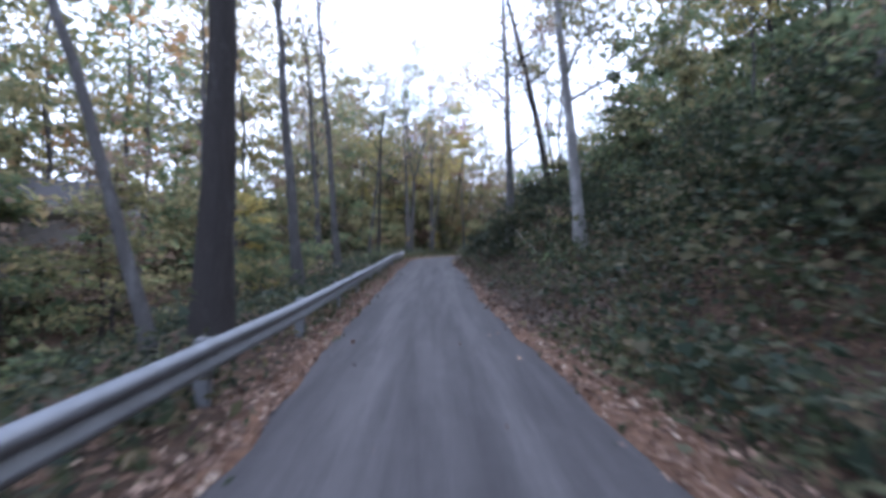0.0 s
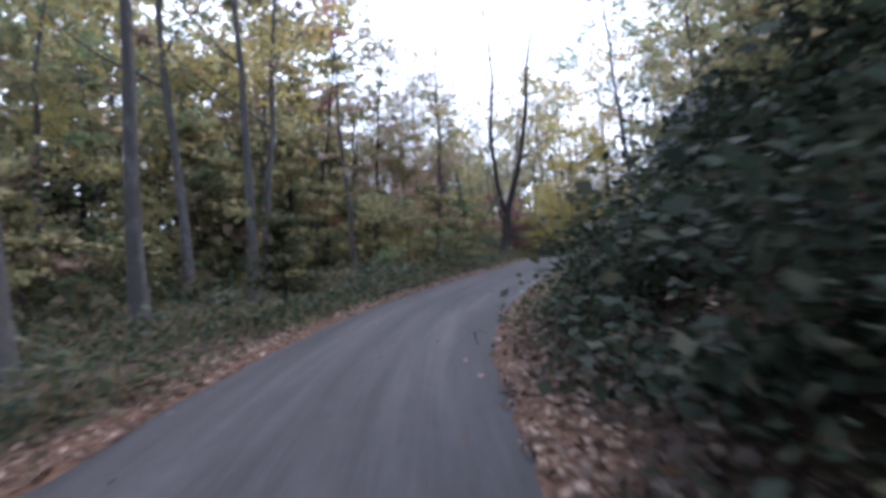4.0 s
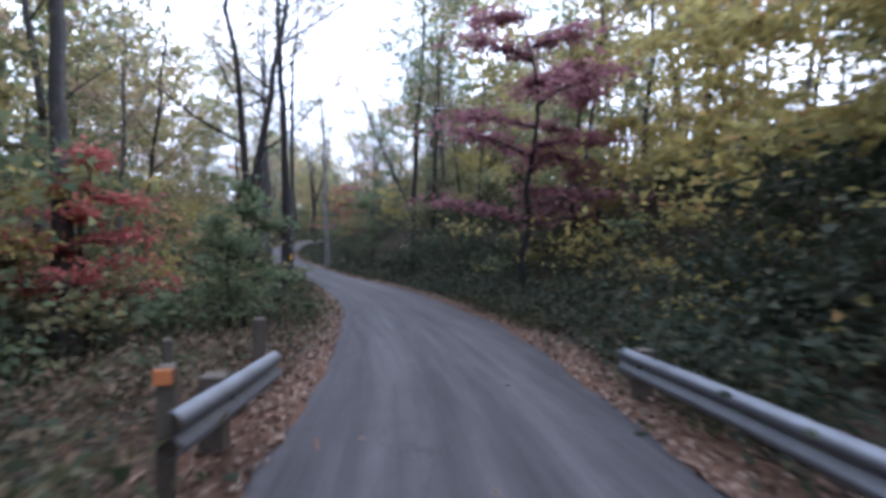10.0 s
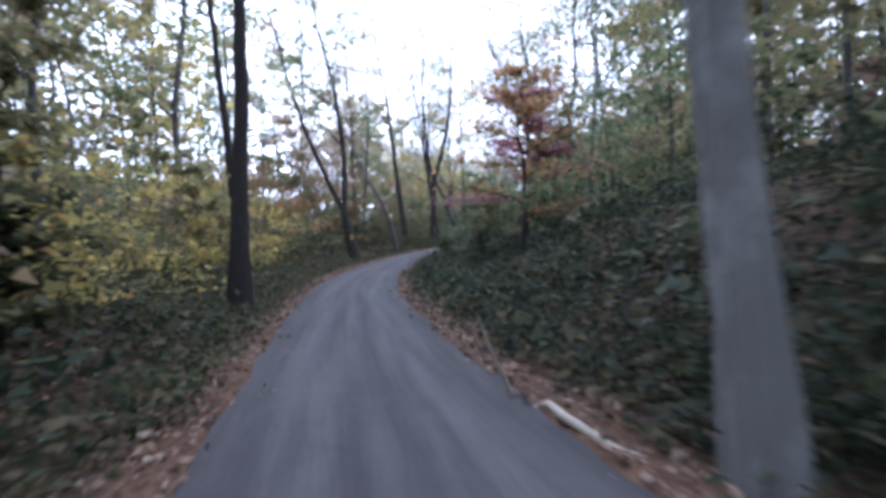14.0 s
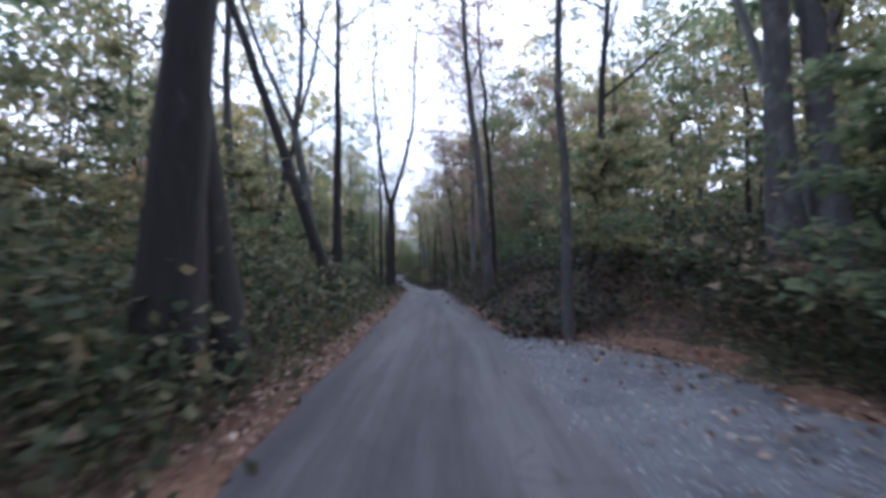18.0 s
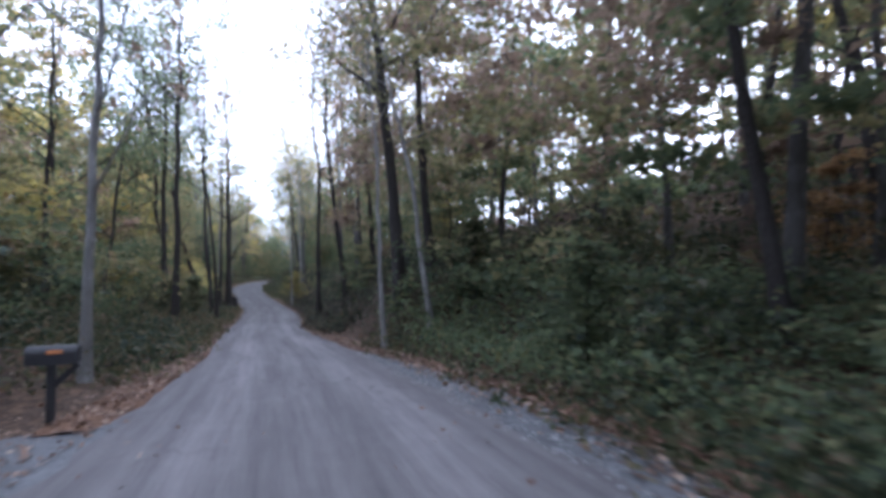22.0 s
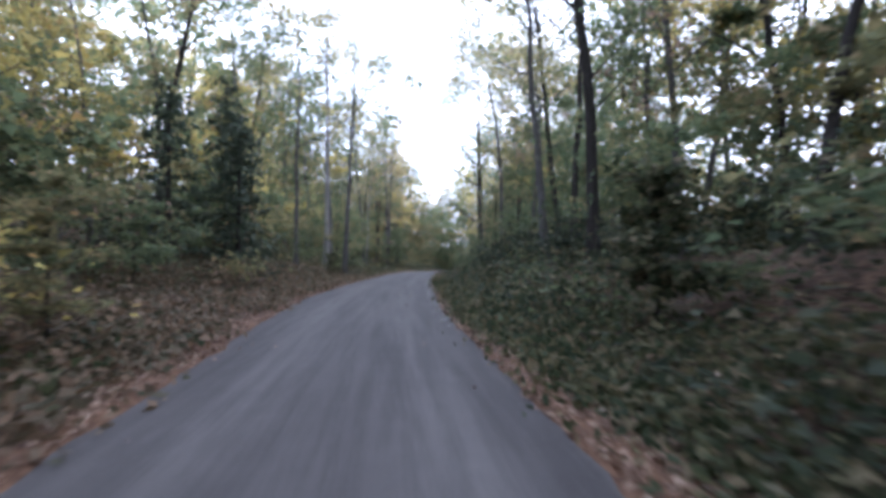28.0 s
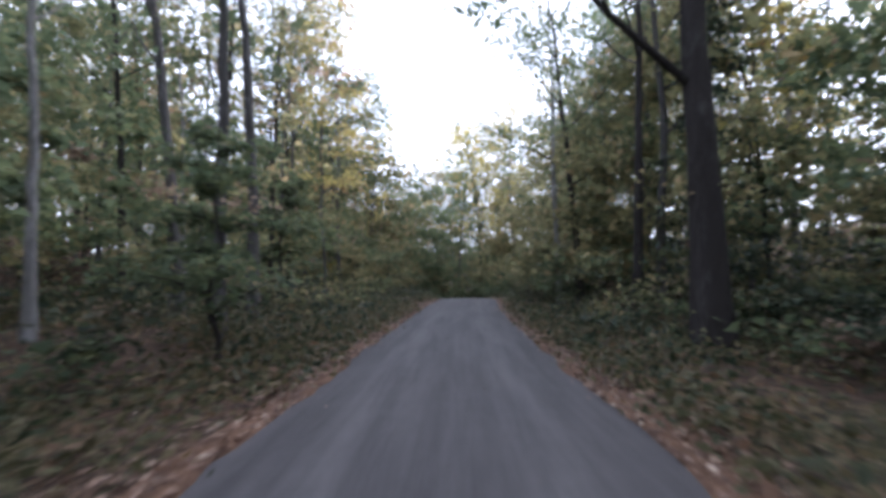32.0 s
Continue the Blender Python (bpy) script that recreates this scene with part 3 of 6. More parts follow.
def litter_strip(name, side, width, shift):
    """A bed of fallen leaves along one edge of the road."""
    n = len(ru)
    k = 6
    f = np.linspace(0, 1, k)
    w = width * litter_reach(ru, side) * (0.55 + 0.9 * lumps(ru * 11, 0 * ru + shift, 3.5))
    inner = (rr - 0.04 - 0.12 * lumps(ru * 11, 0 * ru + shift, 0.8)) if side > 0 else (rl + 0.04 + 0.12 * lumps(ru * 11, 0 * ru + shift, 0.8))
    if side > 0:
        inner = inner + shoulder(ru)
    o = inner[:, None] + side * f[None] * w[:, None]
    x = rp[:, None, 0] + NORMAL[rk, 0][:, None] * o
    y = rp[:, None, 1] + NORMAL[rk, 1][:, None] * o
    base = np.maximum(ground(x.ravel(), y.ravel()).reshape(x.shape), rp[:, None, 2] - 0.01 + 0.03 * (f[None] < 0.5))
    z = base + 0.012 + 0.05 * np.sin(math.pi * f)[None] * lumps(x, y, 0.35)
    z[:, -1] -= 0.06
    z[:, 0] -= 0.05
    faces = grid_faces(n, k)
    faces = faces[~mouth(ru[faces[:, 0] // k], side)]
    ob = mesh_object(name, np.stack([x, y, z], -1).reshape(-1, 3), faces, LITTER_BED)
    return tagged(ob, "bed of fallen orange-brown leaves along the asphalt edge", "leaf litter", kind="stuff")


def berm(u0, u1, gap, label):
    """A low dark ridge of spilt asphalt along the lane's left verge."""
    uu = np.arange(u0, u1, 0.012)
    p = road(uu)
    kk = np.clip(((uu - U0) / 0.04).astype(int), 0, len(LINE_U) - 1)
    l, _ = edges(uu)
    w, hgt = 0.2, 0.14
    prof = np.array([(-1.3, -0.12), (-0.8, 0.55), (-0.2, 1.0), (0.3, 0.85), (0.8, 0.4), (1.3, -0.12)])
    ends = np.clip(np.minimum(uu - u0, u1 - uu) / 0.12, 0.05, 1)
    o = (l - gap)[:, None] + prof[None, :, 0] * w * (0.75 + 0.5 * lumps(uu * 11, 0 * uu, 0.5))[:, None]
    x, y = p[:, None, 0] + NORMAL[kk, 0][:, None] * o, p[:, None, 1] + NORMAL[kk, 1][:, None] * o
    z = ground(x.ravel(), y.ravel()).reshape(x.shape) + 0.03 + prof[None, :, 1] * hgt * (ends * (0.7 + 0.6 * lumps(uu * 11, 0 * uu + 3, 0.4)))[:, None]
    ob = mesh_object("kerb", np.stack([x, y, z], -1).reshape(-1, 3), grid_faces(len(uu), len(prof)), TAR)
    return tagged(ob, label, "kerb", kind="structure")


berm(5.45, 6.78, 0.62, "low black asphalt kerb along the leafy verge")
berm(21.3, 21.66, 0.75, "low broken black asphalt kerb beside the side drive")
litter_strip("leaf_litter", 1, 0.85, 20)
litter_strip("leaf_litter", -1, 0.75, 60)

# ---------------------------------------------------------------- plants
rng = np.random.RandomState(11)


def leaf_quads(centres, sizes, r, flat=0.5, slim=0.55):
    """Diamond leaves at centres: returns verts and faces. flat: how level they lie."""
    n = len(centres)
    a = r.normal(size=(n, 3))
    a[:, 2] *= 1 - flat
    a /= np.linalg.norm(a, axis=1)[:, None] + 1e-9
    b = r.normal(size=(n, 3))
    b[:, 2] *= 1 - flat
    b -= a * (a * b).sum(1)[:, None]
    b /= np.linalg.norm(b, axis=1)[:, None] + 1e-9
    nrm = np.cross(a, b)
    s = np.asarray(sizes)[:, None]
    v = np.stack([centres - a * s * 0.5, centres + b * s * slim * 0.5 + nrm * s * 0.08, centres + a * s * 0.5, centres - b * s * slim * 0.5 + nrm * s * 0.08], 1)
    return v.reshape(-1, 3), np.arange(4 * n).reshape(-1, 4)


def leaf_tris(centres, sizes, r, flat=0.5):
    """Small pointed leaves for crowns seen from afar: one triangle each."""
    n = len(centres)
    a = r.normal(size=(n, 3))
    a[:, 2] *= 1 - flat
    a /= np.linalg.norm(a, axis=1)[:, None] + 1e-9
    b = r.normal(size=(n, 3))
    b[:, 2] *= 1 - flat
    b -= a * (a * b).sum(1)[:, None]
    b /= np.linalg.norm(b, axis=1)[:, None] + 1e-9
    s = np.asarray(sizes)[:, None]
    v = np.stack([centres + a * s * 0.62, centres - a * s * 0.38 + b * s * 0.42, centres - a * s * 0.38 - b * s * 0.42], 1)
    return v.reshape(-1, 3), np.arange(3 * n).reshape(-1, 3)


def tube(points, radii, sides=7, rough=0.0, r=None):
    """A tapered tube through points, with knobbly sides where rough."""
    p, rad = np.asarray(points, float), np.asarray(radii, float)
    d = np.gradient(p, axis=0)
    d /= np.linalg.norm(d, axis=1)[:, None] + 1e-9
    ref = np.where(np.abs(d[:, 2:3]) > 0.9, [[1.0, 0, 0]], [[0, 0, 1.0]])
    a = np.cross(d, ref)
    a /= np.linalg.norm(a, axis=1)[:, None] + 1e-9
    b = np.cross(d, a)
    ang = np.linspace(0, 2 * math.pi, sides, endpoint=False)
    if rough:
        knobs = r.normal(size=(len(p), sides)) * 0.6 + r.normal(size=(1, sides))
        rad = rad[:, None] * (1 + rough * np.clip(knobs, -1.6, 1.6))
    else:
        rad = np.repeat(rad[:, None], sides, 1)
    v = p[:, None] + rad[:, :, None] * (np.cos(ang)[None, :, None] * a[:, None] + np.sin(ang)[None, :, None] * b[:, None])
    m = len(p)
    i = np.arange(m * sides).reshape(m, sides)
    j = np.roll(i, -1, 1)
    f = np.stack([i[:-1], j[:-1], j[1:], i[1:]], -1).reshape(-1, 4)
    return v.reshape(-1, 3), f


def merge(pieces):
    vs, fs, n = [], [], 0
    for v, f in pieces:
        vs.append(v)
        fs.append(f + n)
        n += len(v)
    return np.concatenate(vs), np.concatenate(fs)


def limb(start, way, length, r0, r, droop=0.0, bend=0.25, n=6):
    """Points of a limb that bends as it goes."""
    pts, d = [np.array(start, float)], np.array(way, float) / np.linalg.norm(way)
    for _ in range(n - 1):
        d = d + r.normal(size=3) * bend / n * 2 + np.array([0, 0, (0.35 - droop) / n])
        d /= np.linalg.norm(d)
        pts.append(pts[-1] + d * length / (n - 1))
    return np.array(pts), np.linspace(r0, max(r0 * 0.22, 0.008), n)


def grow(seed, h, rad, lean=(0, 0), leaves=1300, size=0.3, low=0.42, spread=0.26, fork=0.0, fork_way=None, limbs=11, sides=8, flare=1.5, droop=0.0, twigs=True, wobble=0.012, bow=(0, 0), rough=0.0):
    """A broad-leaved tree at the origin: arrays of its wood and of its leaves."""
    r = np.random.RandomState(seed)
    n = 14 if not rough else 26
    f = np.linspace(0, 1, n)
    zz = f**1.15 * h
    x = lean[0] * zz + bow[0] * zz * np.minimum(zz, 6) + np.cumsum(r.normal(size=n)) * (14 / n) ** 0.5 * h * wobble * f**1.2
    y = lean[1] * zz + bow[1] * zz * np.minimum(zz, 6) + np.cumsum(r.normal(size=n)) * (14 / n) ** 0.5 * h * wobble * f**1.2
    x, y = x - x[0], y - y[0]
    pts = np.stack([x, y, zz], -1)
    pts[0, 2] = -0.4
    rr_ = rad * (1 - 0.86 * f) * (1 + (flare - 1) * np.exp(-zz / (rad * 4 + 0.1)))
    wood, twig, tips = [], [], []
    if fork:
        k = int(np.searchsorted(f, fork))
        wood.append(tube(pts[: k + 1], rr_[: k + 1], sides, rough, r))
        side = r.normal(size=2) if fork_way is None else np.array(fork_way)
        side /= np.linalg.norm(side)
        stems = []
        for s in (1, -1):
            q = pts[k:].copy()
            q[:, :2] += s * side[None] * ((zz[k:] - zz[k]) * 0.24 * np.clip(1.3 - (zz[k:] - zz[k]) / 14, 0.5, 1.3))[:, None]
            wood.append(tube(q, rr_[k:] * (0.8 if s > 0 else 0.7), sides, rough, r))
            stems.append((q, rr_[k:] * 0.75))
    else:
        wood.append(tube(pts, rr_, sides, rough, r))
        stems = [(pts, rr_)]
    for i in range(limbs):
        q, qr = stems[i % len(stems)]
        t = low + (1 - low) * (i + r.rand()) / limbs
        zt = t * h
        if zt < q[0, 2]:
            zt = q[0, 2] + 0.3
        base = np.array([np.interp(zt, q[:, 2], q[:, c]) for c in range(3)])
        br = np.interp(zt, q[:, 2], qr)
        a = r.rand() * 2 * math.pi
        up = 0.35 + 0.7 * t
        length = h * spread * (1.15 - 0.6 * abs(t - 0.6)) * r.uniform(0.7, 1.2)
        lp, lr = limb(base, (math.cos(a), math.sin(a), up), length, max(br * 0.5, 0.012), r, droop)
        twig.append(tube(lp, lr, 4))
        tips += [lp[-1], lp[-2], lp[3]]
        if twigs:
            for _ in range(3):
                s = r.randint(2, 5)
                w = r.normal(size=3)
                w[2] = abs(w[2]) * 0.5
                tp, tr = limb(lp[s], w, length * r.uniform(0.35, 0.6), lr[s] * 0.6, r, droop, n=4)
                twig.append(tube(tp, tr, 3))
                tips += [tp[-1], tp[2]]
    for q, _ in stems:
        tips += [q[-1], q[-2]]
    tips = np.array(tips)
    v, fa = merge(wood)
    if leaves:
        # Leaves sit in tufts round the ends of limbs and twigs.
        per = 22
        k = max(leaves // per, 1)
        tuft = tips[r.randint(len(tips), size=k)] + r.normal(size=(k, 3)) * (h * 0.022 + 0.18) * np.array([1, 1, 0.7])
        c = np.repeat(tuft, per, 0)
        c = c + r.normal(size=c.shape) * np.repeat(r.uniform(0.22, 0.5, (k, 1)), per, 0) * np.array([1, 1, 0.55])
        lv, lf = leaf_tris(c, size * r.uniform(0.6, 1.3, len(c)), r, 0.5)
    else:
        lv, lf = None, None
    return v, fa, lv, lf, merge(twig), pts


def grow_sapling(seed, h, leaves=800, size=0.2, sides=5):
    """An understorey tree with level layers of leaves from low down."""
    r = np.random.RandomState(seed)
    n = 9
    f = np.linspace(0, 1, n)
    pts = np.stack([np.cumsum(r.normal(size=n)) * h * 0.02, np.cumsum(r.normal(size=n)) * h * 0.02, f * h], -1)
    pts[:, :2] -= pts[0, :2]
    pts[0, 2] = -0.2
    rad = (0.012 * h + 0.015) * (1 - 0.85 * f)
    wood, cs = [tube(pts, rad, sides)], []
    k = 12
    for i in range(k):
        t = 0.18 + 0.8 * (i + r.rand()) / k
        base = np.array([np.interp(t * h, pts[:, 2], pts[:, c]) for c in range(3)])
        a = i * 2.4 + r.rand()
        length = h * 0.42 * (1.1 - 0.75 * t) * r.uniform(0.7, 1.2)
        lp, lr = limb(base, (math.cos(a), math.sin(a), 0.35), length, 0.006 * h + 0.006, r, 0.55, n=5)
        wood.append(tube(lp, lr, 4))
        m = leaves // k
        q = r.rand(m) ** 0.7
        c = np.stack([np.interp(q * 4, range(5), lp[:, j]) for j in range(3)], -1)
        cs.append(c + r.normal(size=(m, 3)) * np.array([0.1 * length + 0.12, 0.1 * length + 0.12, 0.1]) * (0.5 + q[:, None]))
    c = np.concatenate(cs)
    lv, lf = leaf_tris(c, size * r.uniform(0.6, 1.3, len(c)), r, 0.72)
    return (*merge(wood[:1]), lv, lf, merge(wood[1:]), pts)


def grow_conifer(seed, h, rad, leaves=1800, size=0.34):
    """A dark evergreen: whorls of drooping boughs from low down."""
    r = np.random.RandomState(seed)
    pts = np.stack([np.zeros(8), np.zeros(8), np.linspace(-0.3, h, 8)], -1)
    wood, cs = [tube(pts, rad * np.linspace(1, 0.08, 8), 6)], []
    k = 34
    for i in range(k):
        t = 0.1 + 0.88 * i / k
        a = i * 2.4
        length = h * 0.24 * (1.05 - t) * r.uniform(0.75, 1.15) + 0.3
        lp, lr = limb((0, 0, t * h), (math.cos(a), math.sin(a), 0.15), length, 0.03, r, 0.9, n=5)
        wood.append(tube(lp, lr, 4))
        m = leaves // k
        q = r.rand(m) ** 0.6
        c = np.stack([np.interp(q * 4, range(5), lp[:, j]) for j in range(3)], -1)
        cs.append(c + r.normal(size=(m, 3)) * np.array([0.22, 0.22, 0.12]))
    c = np.concatenate(cs)
    lv, lf = leaf_quads(c, size * r.uniform(0.6, 1.3, len(c)), r, 0.5, 0.3)
    return (*merge(wood[:1]), lv, lf, merge(wood[1:]), pts)


def tree_thing(name, arrays, bark, leaf, at, label, group="woodland trees", category="tree"):
    """A tree of two parts, its wood and its crown, at a place."""
    v, f, lv, lf, twig, _ = arrays
    root = new(name)
    root.empty_display_size = 0.3
    root.location = at
    mesh_object("trunk", v, f, BARK[bark], root)
    tagged(mesh_object("crown_wood", *twig, BARK[bark], root), kind="stuff")
    if lv is not None:
        tagged(mesh_object("crown", lv, lf, LEAF[leaf], root, soft=False), kind="stuff")
    return tagged(root, label, category, group)

HEROES = []


def hero(x, y, rad, lean, h, bark="dark", leaf="olive", leaves=900, fork=0.0, low=0.45, label="", blaze=0.0, **more):
    """A tree of the road's side, placed on the ground."""
    z = float(ground(x, y)[0])
    HEROES.append((x, y))
    words = {"dark": "dark furrowed trunk", "grey": "grey trunk", "pale": "pale grey trunk"}[bark]
    tint = {"olive": "olive leaves", "green": "green leaves", "yellow": "yellow leaves", "orange": "orange leaves", "brown": "a few brown leaves", "red": "red leaves", "plum": "plum-red leaves"}[leaf]
    text = label or f"{'thick' if rad > 0.3 else 'slender'} tree with {words} and {tint}"
    arrays = grow(len(HEROES) + 100, h, rad, lean, int(leaves * 4.2), 0.165, low, wobble=0.008 if rad < 0.17 else 0.006, rough=0.07, sides=14, fork=fork, fork_way=tuple(NORMAL[int(np.clip((nearest(x, y)[0][0] - U0) / 0.04, 0, len(LINE_U) - 1)), :2]), **more)
    root = tree_thing("tree", arrays, bark, leaf, (x, y, z), text)
    if blaze:
        # a painted yellow mark on the side that faces oncoming cars
        pts = arrays[5]
        u, off = nearest(x, y)
        k = int(np.clip((u[0] - U0) / 0.04, 0, len(LINE_U) - 1))
        face = np.arctan2(-TANGENT[k, 1] + 0.9 * NORMAL[k, 1] * -np.sign(off[0]), -TANGENT[k, 0] + 0.9 * NORMAL[k, 0] * -np.sign(off[0]))
        ang = face + np.linspace(-0.22, 0.22, 5)
        hz = blaze + np.array([-0.13, 0.13])
        c = np.stack([np.interp(hz, pts[:, 2], pts[:, i]) for i in range(3)], -1)
        rr_ = rad * (1 - 0.86 * (hz / h) ** 0.87) * (1 + (more.get("flare", 1.5) - 1) * np.exp(-hz / (rad * 4 + 0.1))) * 1.05 + 0.012
        v = c[:, None, :] + rr_[:, None, None] * np.stack([np.cos(ang), np.sin(ang), 0 * ang], -1)[None]
        mesh_object("blaze", v.reshape(-1, 3), grid_faces(2, 5), YELLOW_PAINT, root, "yellow painted trail mark")
    return root


hero(-3.22, 8.40, 0.28, (0.00, -0.01), 21, "dark", "olive", 500)
hero(-3.99, 8.25, 0.11, (-0.32, 0.01), 17, "grey", "brown", 60, fork=0.38, low=0.3)
hero(-4.28, 19.44, 0.20, (-0.09, -0.01), 19, "grey", "olive", 300)
hero(-3.70, 25.26, 0.18, (-0.10, -0.00), 19, "grey", "brown", 200)
hero(-11.00, 27.45, 0.22, (-0.03, -0.01), 20, "grey", "olive", 500)
hero(-10.74, 31.70, 0.26, (-0.04, -0.01), 21, "grey", "brown", 300)
hero(-5.59, 31.00, 0.20, (-0.06, -0.01), 19, "grey", "brown", 300)
hero(-3.36, 47.63, 0.17, (-0.00, -0.01), 18, "dark", "brown", 100, low=0.3)
hero(5.89, 31.38, 0.26, (-0.06, -0.01), 21, "grey", "brown", 1100, low=0.25, spread=0.2)
hero(9.10, 33.86, 0.26, (-0.22, 0.00), 21, "dark", "olive", 1500, low=0.25)
hero(6.41, 19.61, 0.23, (-0.10, 0.00), 20, "pale", "olive", 1700, low=0.24, spread=0.2)
hero(-0.73, 51.20, 0.19, (-0.05, 0.00), 19, "grey", "brown", 250, blaze=1.88)
hero(-0.40, 56.91, 0.22, (-0.01, -0.00), 20, "grey", "brown", 200, fork=0.45)
hero(1.91, 63.13, 0.19, (0.01, -0.01), 19, "grey", "brown", 200)
hero(-4.91, 54.73, 0.19, (0.08, -0.02), 19, "grey", "olive", 700)
hero(-9.22, 50.63, 0.22, (-0.04, 0.00), 20, "dark", "olive", 800)
hero(9.67, 81.69, 0.20, (0.06, -0.05), 19, "dark", "olive", 300)
hero(13.72, 77.62, 0.21, (-0.01, -0.01), 19, "grey", "brown", 200)
hero(18.26, 83.19, 0.18, (-0.12, 0.06), 19, "grey", "brown", 120, low=0.3)
hero(26.30, 72.30, 0.20, (-0.11, 0.06), 19, "grey", "green", 1200)
hero(30.13, 70.49, 0.19, (-0.05, 0.01), 19, "grey", "green", 1200)
hero(15.36, 89.27, 0.19, (0.02, -0.01), 19, "dark", "olive", 400)
hero(17.31, 84.90, 0.21, (-0.09, 0.05), 19, "grey", "brown", 200)
hero(38.48, 75.53, 0.19, (-0.14, 0.08), 19, "grey", "green", 900)
hero(20.49, 81.90, 0.37, (0.07, -0.02), 26, "dark", "brown", 150, fork=0.165, low=0.3, blaze=1.3, flare=2.1)
hero(22.78, 87.47, 0.16, (0.04, 0.02), 18, "dark", "brown", 100, fork=0.28, low=0.3)
hero(21.67, 85.62, 0.07, (-0.10, 0.07), 16, "dark", "brown", 150, low=0.3)
hero(19.45, 97.36, 0.22, (0.08, 0.00), 20, "dark", "brown", 250)
hero(17.25, 100.91, 0.21, (-0.12, 0.07), 19, "grey", "yellow", 500)
hero(14.82, 101.73, 0.21, (-0.02, 0.03), 19, "grey", "olive", 500)
hero(18.29, 102.80, 0.25, (-0.05, 0.05), 21, "grey", "yellow", 500)
hero(20.86, 107.54, 0.16, (0.18, 0.01), 18, "dark", "brown", 40, low=0.3)
hero(21.16, 111.73, 0.20, (-0.09, 0.03), 19, "dark", "brown", 60, low=0.3)
hero(22.33, 113.13, 0.24, (-0.06, 0.02), 20, "dark", "olive", 400, blaze=1.56)
hero(21.87, 117.94, 0.17, (0.01, 0.01), 18, "grey", "olive", 500)
hero(19.31, 127.47, 0.20, (-0.01, 0.01), 19, "grey", "olive", 400)
hero(30.52, 122.90, 0.11, (-0.06, 0.01), 17, "dark", "olive", 700)
hero(31.11, 136.44, 0.18, (-0.45, 0.02), 19, "grey", "orange", 300)
hero(18.40, 129.62, 0.26, (0.02, 0.01), 21, "grey", "olive", 500, blaze=2.85)
hero(23.24, 132.00, 0.20, (-0.06, 0.01), 19, "pale", "orange", 400)
hero(13.31, 147.25, 0.18, (-0.04, 0.01), 19, "dark", "orange", 300)
hero(15.80, 141.40, 0.24, (0.03, 0.02), 19, "dark", "olive", 500)
hero(14.60, 161.10, 0.27, (-0.17, -0.01), 20, "dark", "olive", 300, fork=0.2, low=0.3, blaze=1.51)
hero(16.44, 167.50, 0.15, (-0.05, 0.01), 17, "grey", "brown", 80, low=0.16, bow=(-0.055, 0.01), spread=0.16)
hero(16.49, 174.13, 0.25, (-0.11, 0.02), 20, "dark", "olive", 500)
hero(21.32, 185.24, 0.18, (-0.34, 0.08), 19, "dark", "olive", 200)
hero(29.75, 178.90, 0.31, (-0.09, 0.01), 22, "grey", "olive", 500)
hero(32.77, 176.27, 0.22, (-0.45, 0.11), 20, "pale", "olive", 400)
hero(29.95, 169.57, 0.20, (-0.36, 0.08), 19, "grey", "olive", 500)
hero(10.93, 179.47, 0.21, (-0.01, -0.00), 19, "dark", "olive", 300)
hero(18.62, 177.10, 0.31, (0.05, -0.03), 22, "dark", "olive", 400, fork=0.3)
hero(19.25, 177.45, 0.21, (-0.10, 0.00), 20, "dark", "olive", 300)
hero(25.14, 179.74, 0.11, (-0.04, 0.00), 17, "grey", "brown", 350)
hero(27.75, 190.10, 0.19, (-0.12, 0.03), 19, "grey", "orange", 400)
hero(31.30, 179.22, 0.13, (-0.35, 0.10), 17, "pale", "olive", 300)
hero(30.40, 178.45, 0.28, (-0.09, 0.02), 21, "grey", "olive", 600)
hero(21.09, 189.67, 0.19, (-0.16, 0.04), 19, "grey", "brown", 200, fork=0.35)
hero(21.85, 191.85, 0.21, (-0.04, -0.00), 19, "dark", "olive", 400)
hero(32.10, 203.85, 0.19, (0.13, 0.41), 20, "grey", "brown", 1900, low=0.3)
hero(28.81, 192.14, 0.13, (-0.06, 0.01), 17, "dark", "brown", 350)
hero(26.80, 206.19, 0.29, (0.01, -0.02), 22, "dark", "green", 600, fork=0.3)
hero(26.30, 206.79, 0.14, (-0.04, 0.01), 18, "dark", "olive", 300)
hero(43.69, 204.04, 0.20, (-0.02, -0.01), 19, "grey", "olive", 500)
hero(37.40, 214.08, 0.23, (0.00, -0.01), 20, "dark", "green", 1500, low=0.2)
hero(30.56, 224.64, 0.11, (0.00, -0.03), 12, "pale", "brown", 60, low=0.3)
hero(41.21, 217.38, 0.15, (-0.18, 0.08), 18, "dark", "olive", 600)
hero(32.88, 240.81, 0.18, (0.00, -0.02), 19, "dark", "green", 800)
hero(37.72, 226.71, 0.08, (-0.09, 0.02), 12, "pale", "olive", 250)
hero(39.66, 229.63, 0.25, (-0.10, 0.03), 21, "dark", "brown", 1000, low=0.3)
hero(41.56, 230.76, 0.20, (-0.11, 0.03), 19, "dark", "brown", 300)
hero(39.27, 226.66, 0.10, (-0.16, 0.06), 12, "pale", "olive", 300)
hero(41.71, 241.19, 0.16, (-0.12, 0.04), 18, "dark", "green", 500)
hero(43.87, 242.26, 0.16, (-0.11, 0.03), 18, "dark", "olive", 500)
hero(43.46, 236.93, 0.21, (-0.17, 0.07), 19, "grey", "brown", 300)
hero(32.72, 249.32, 0.19, (-0.03, -0.01), 19, "dark", "green", 600)
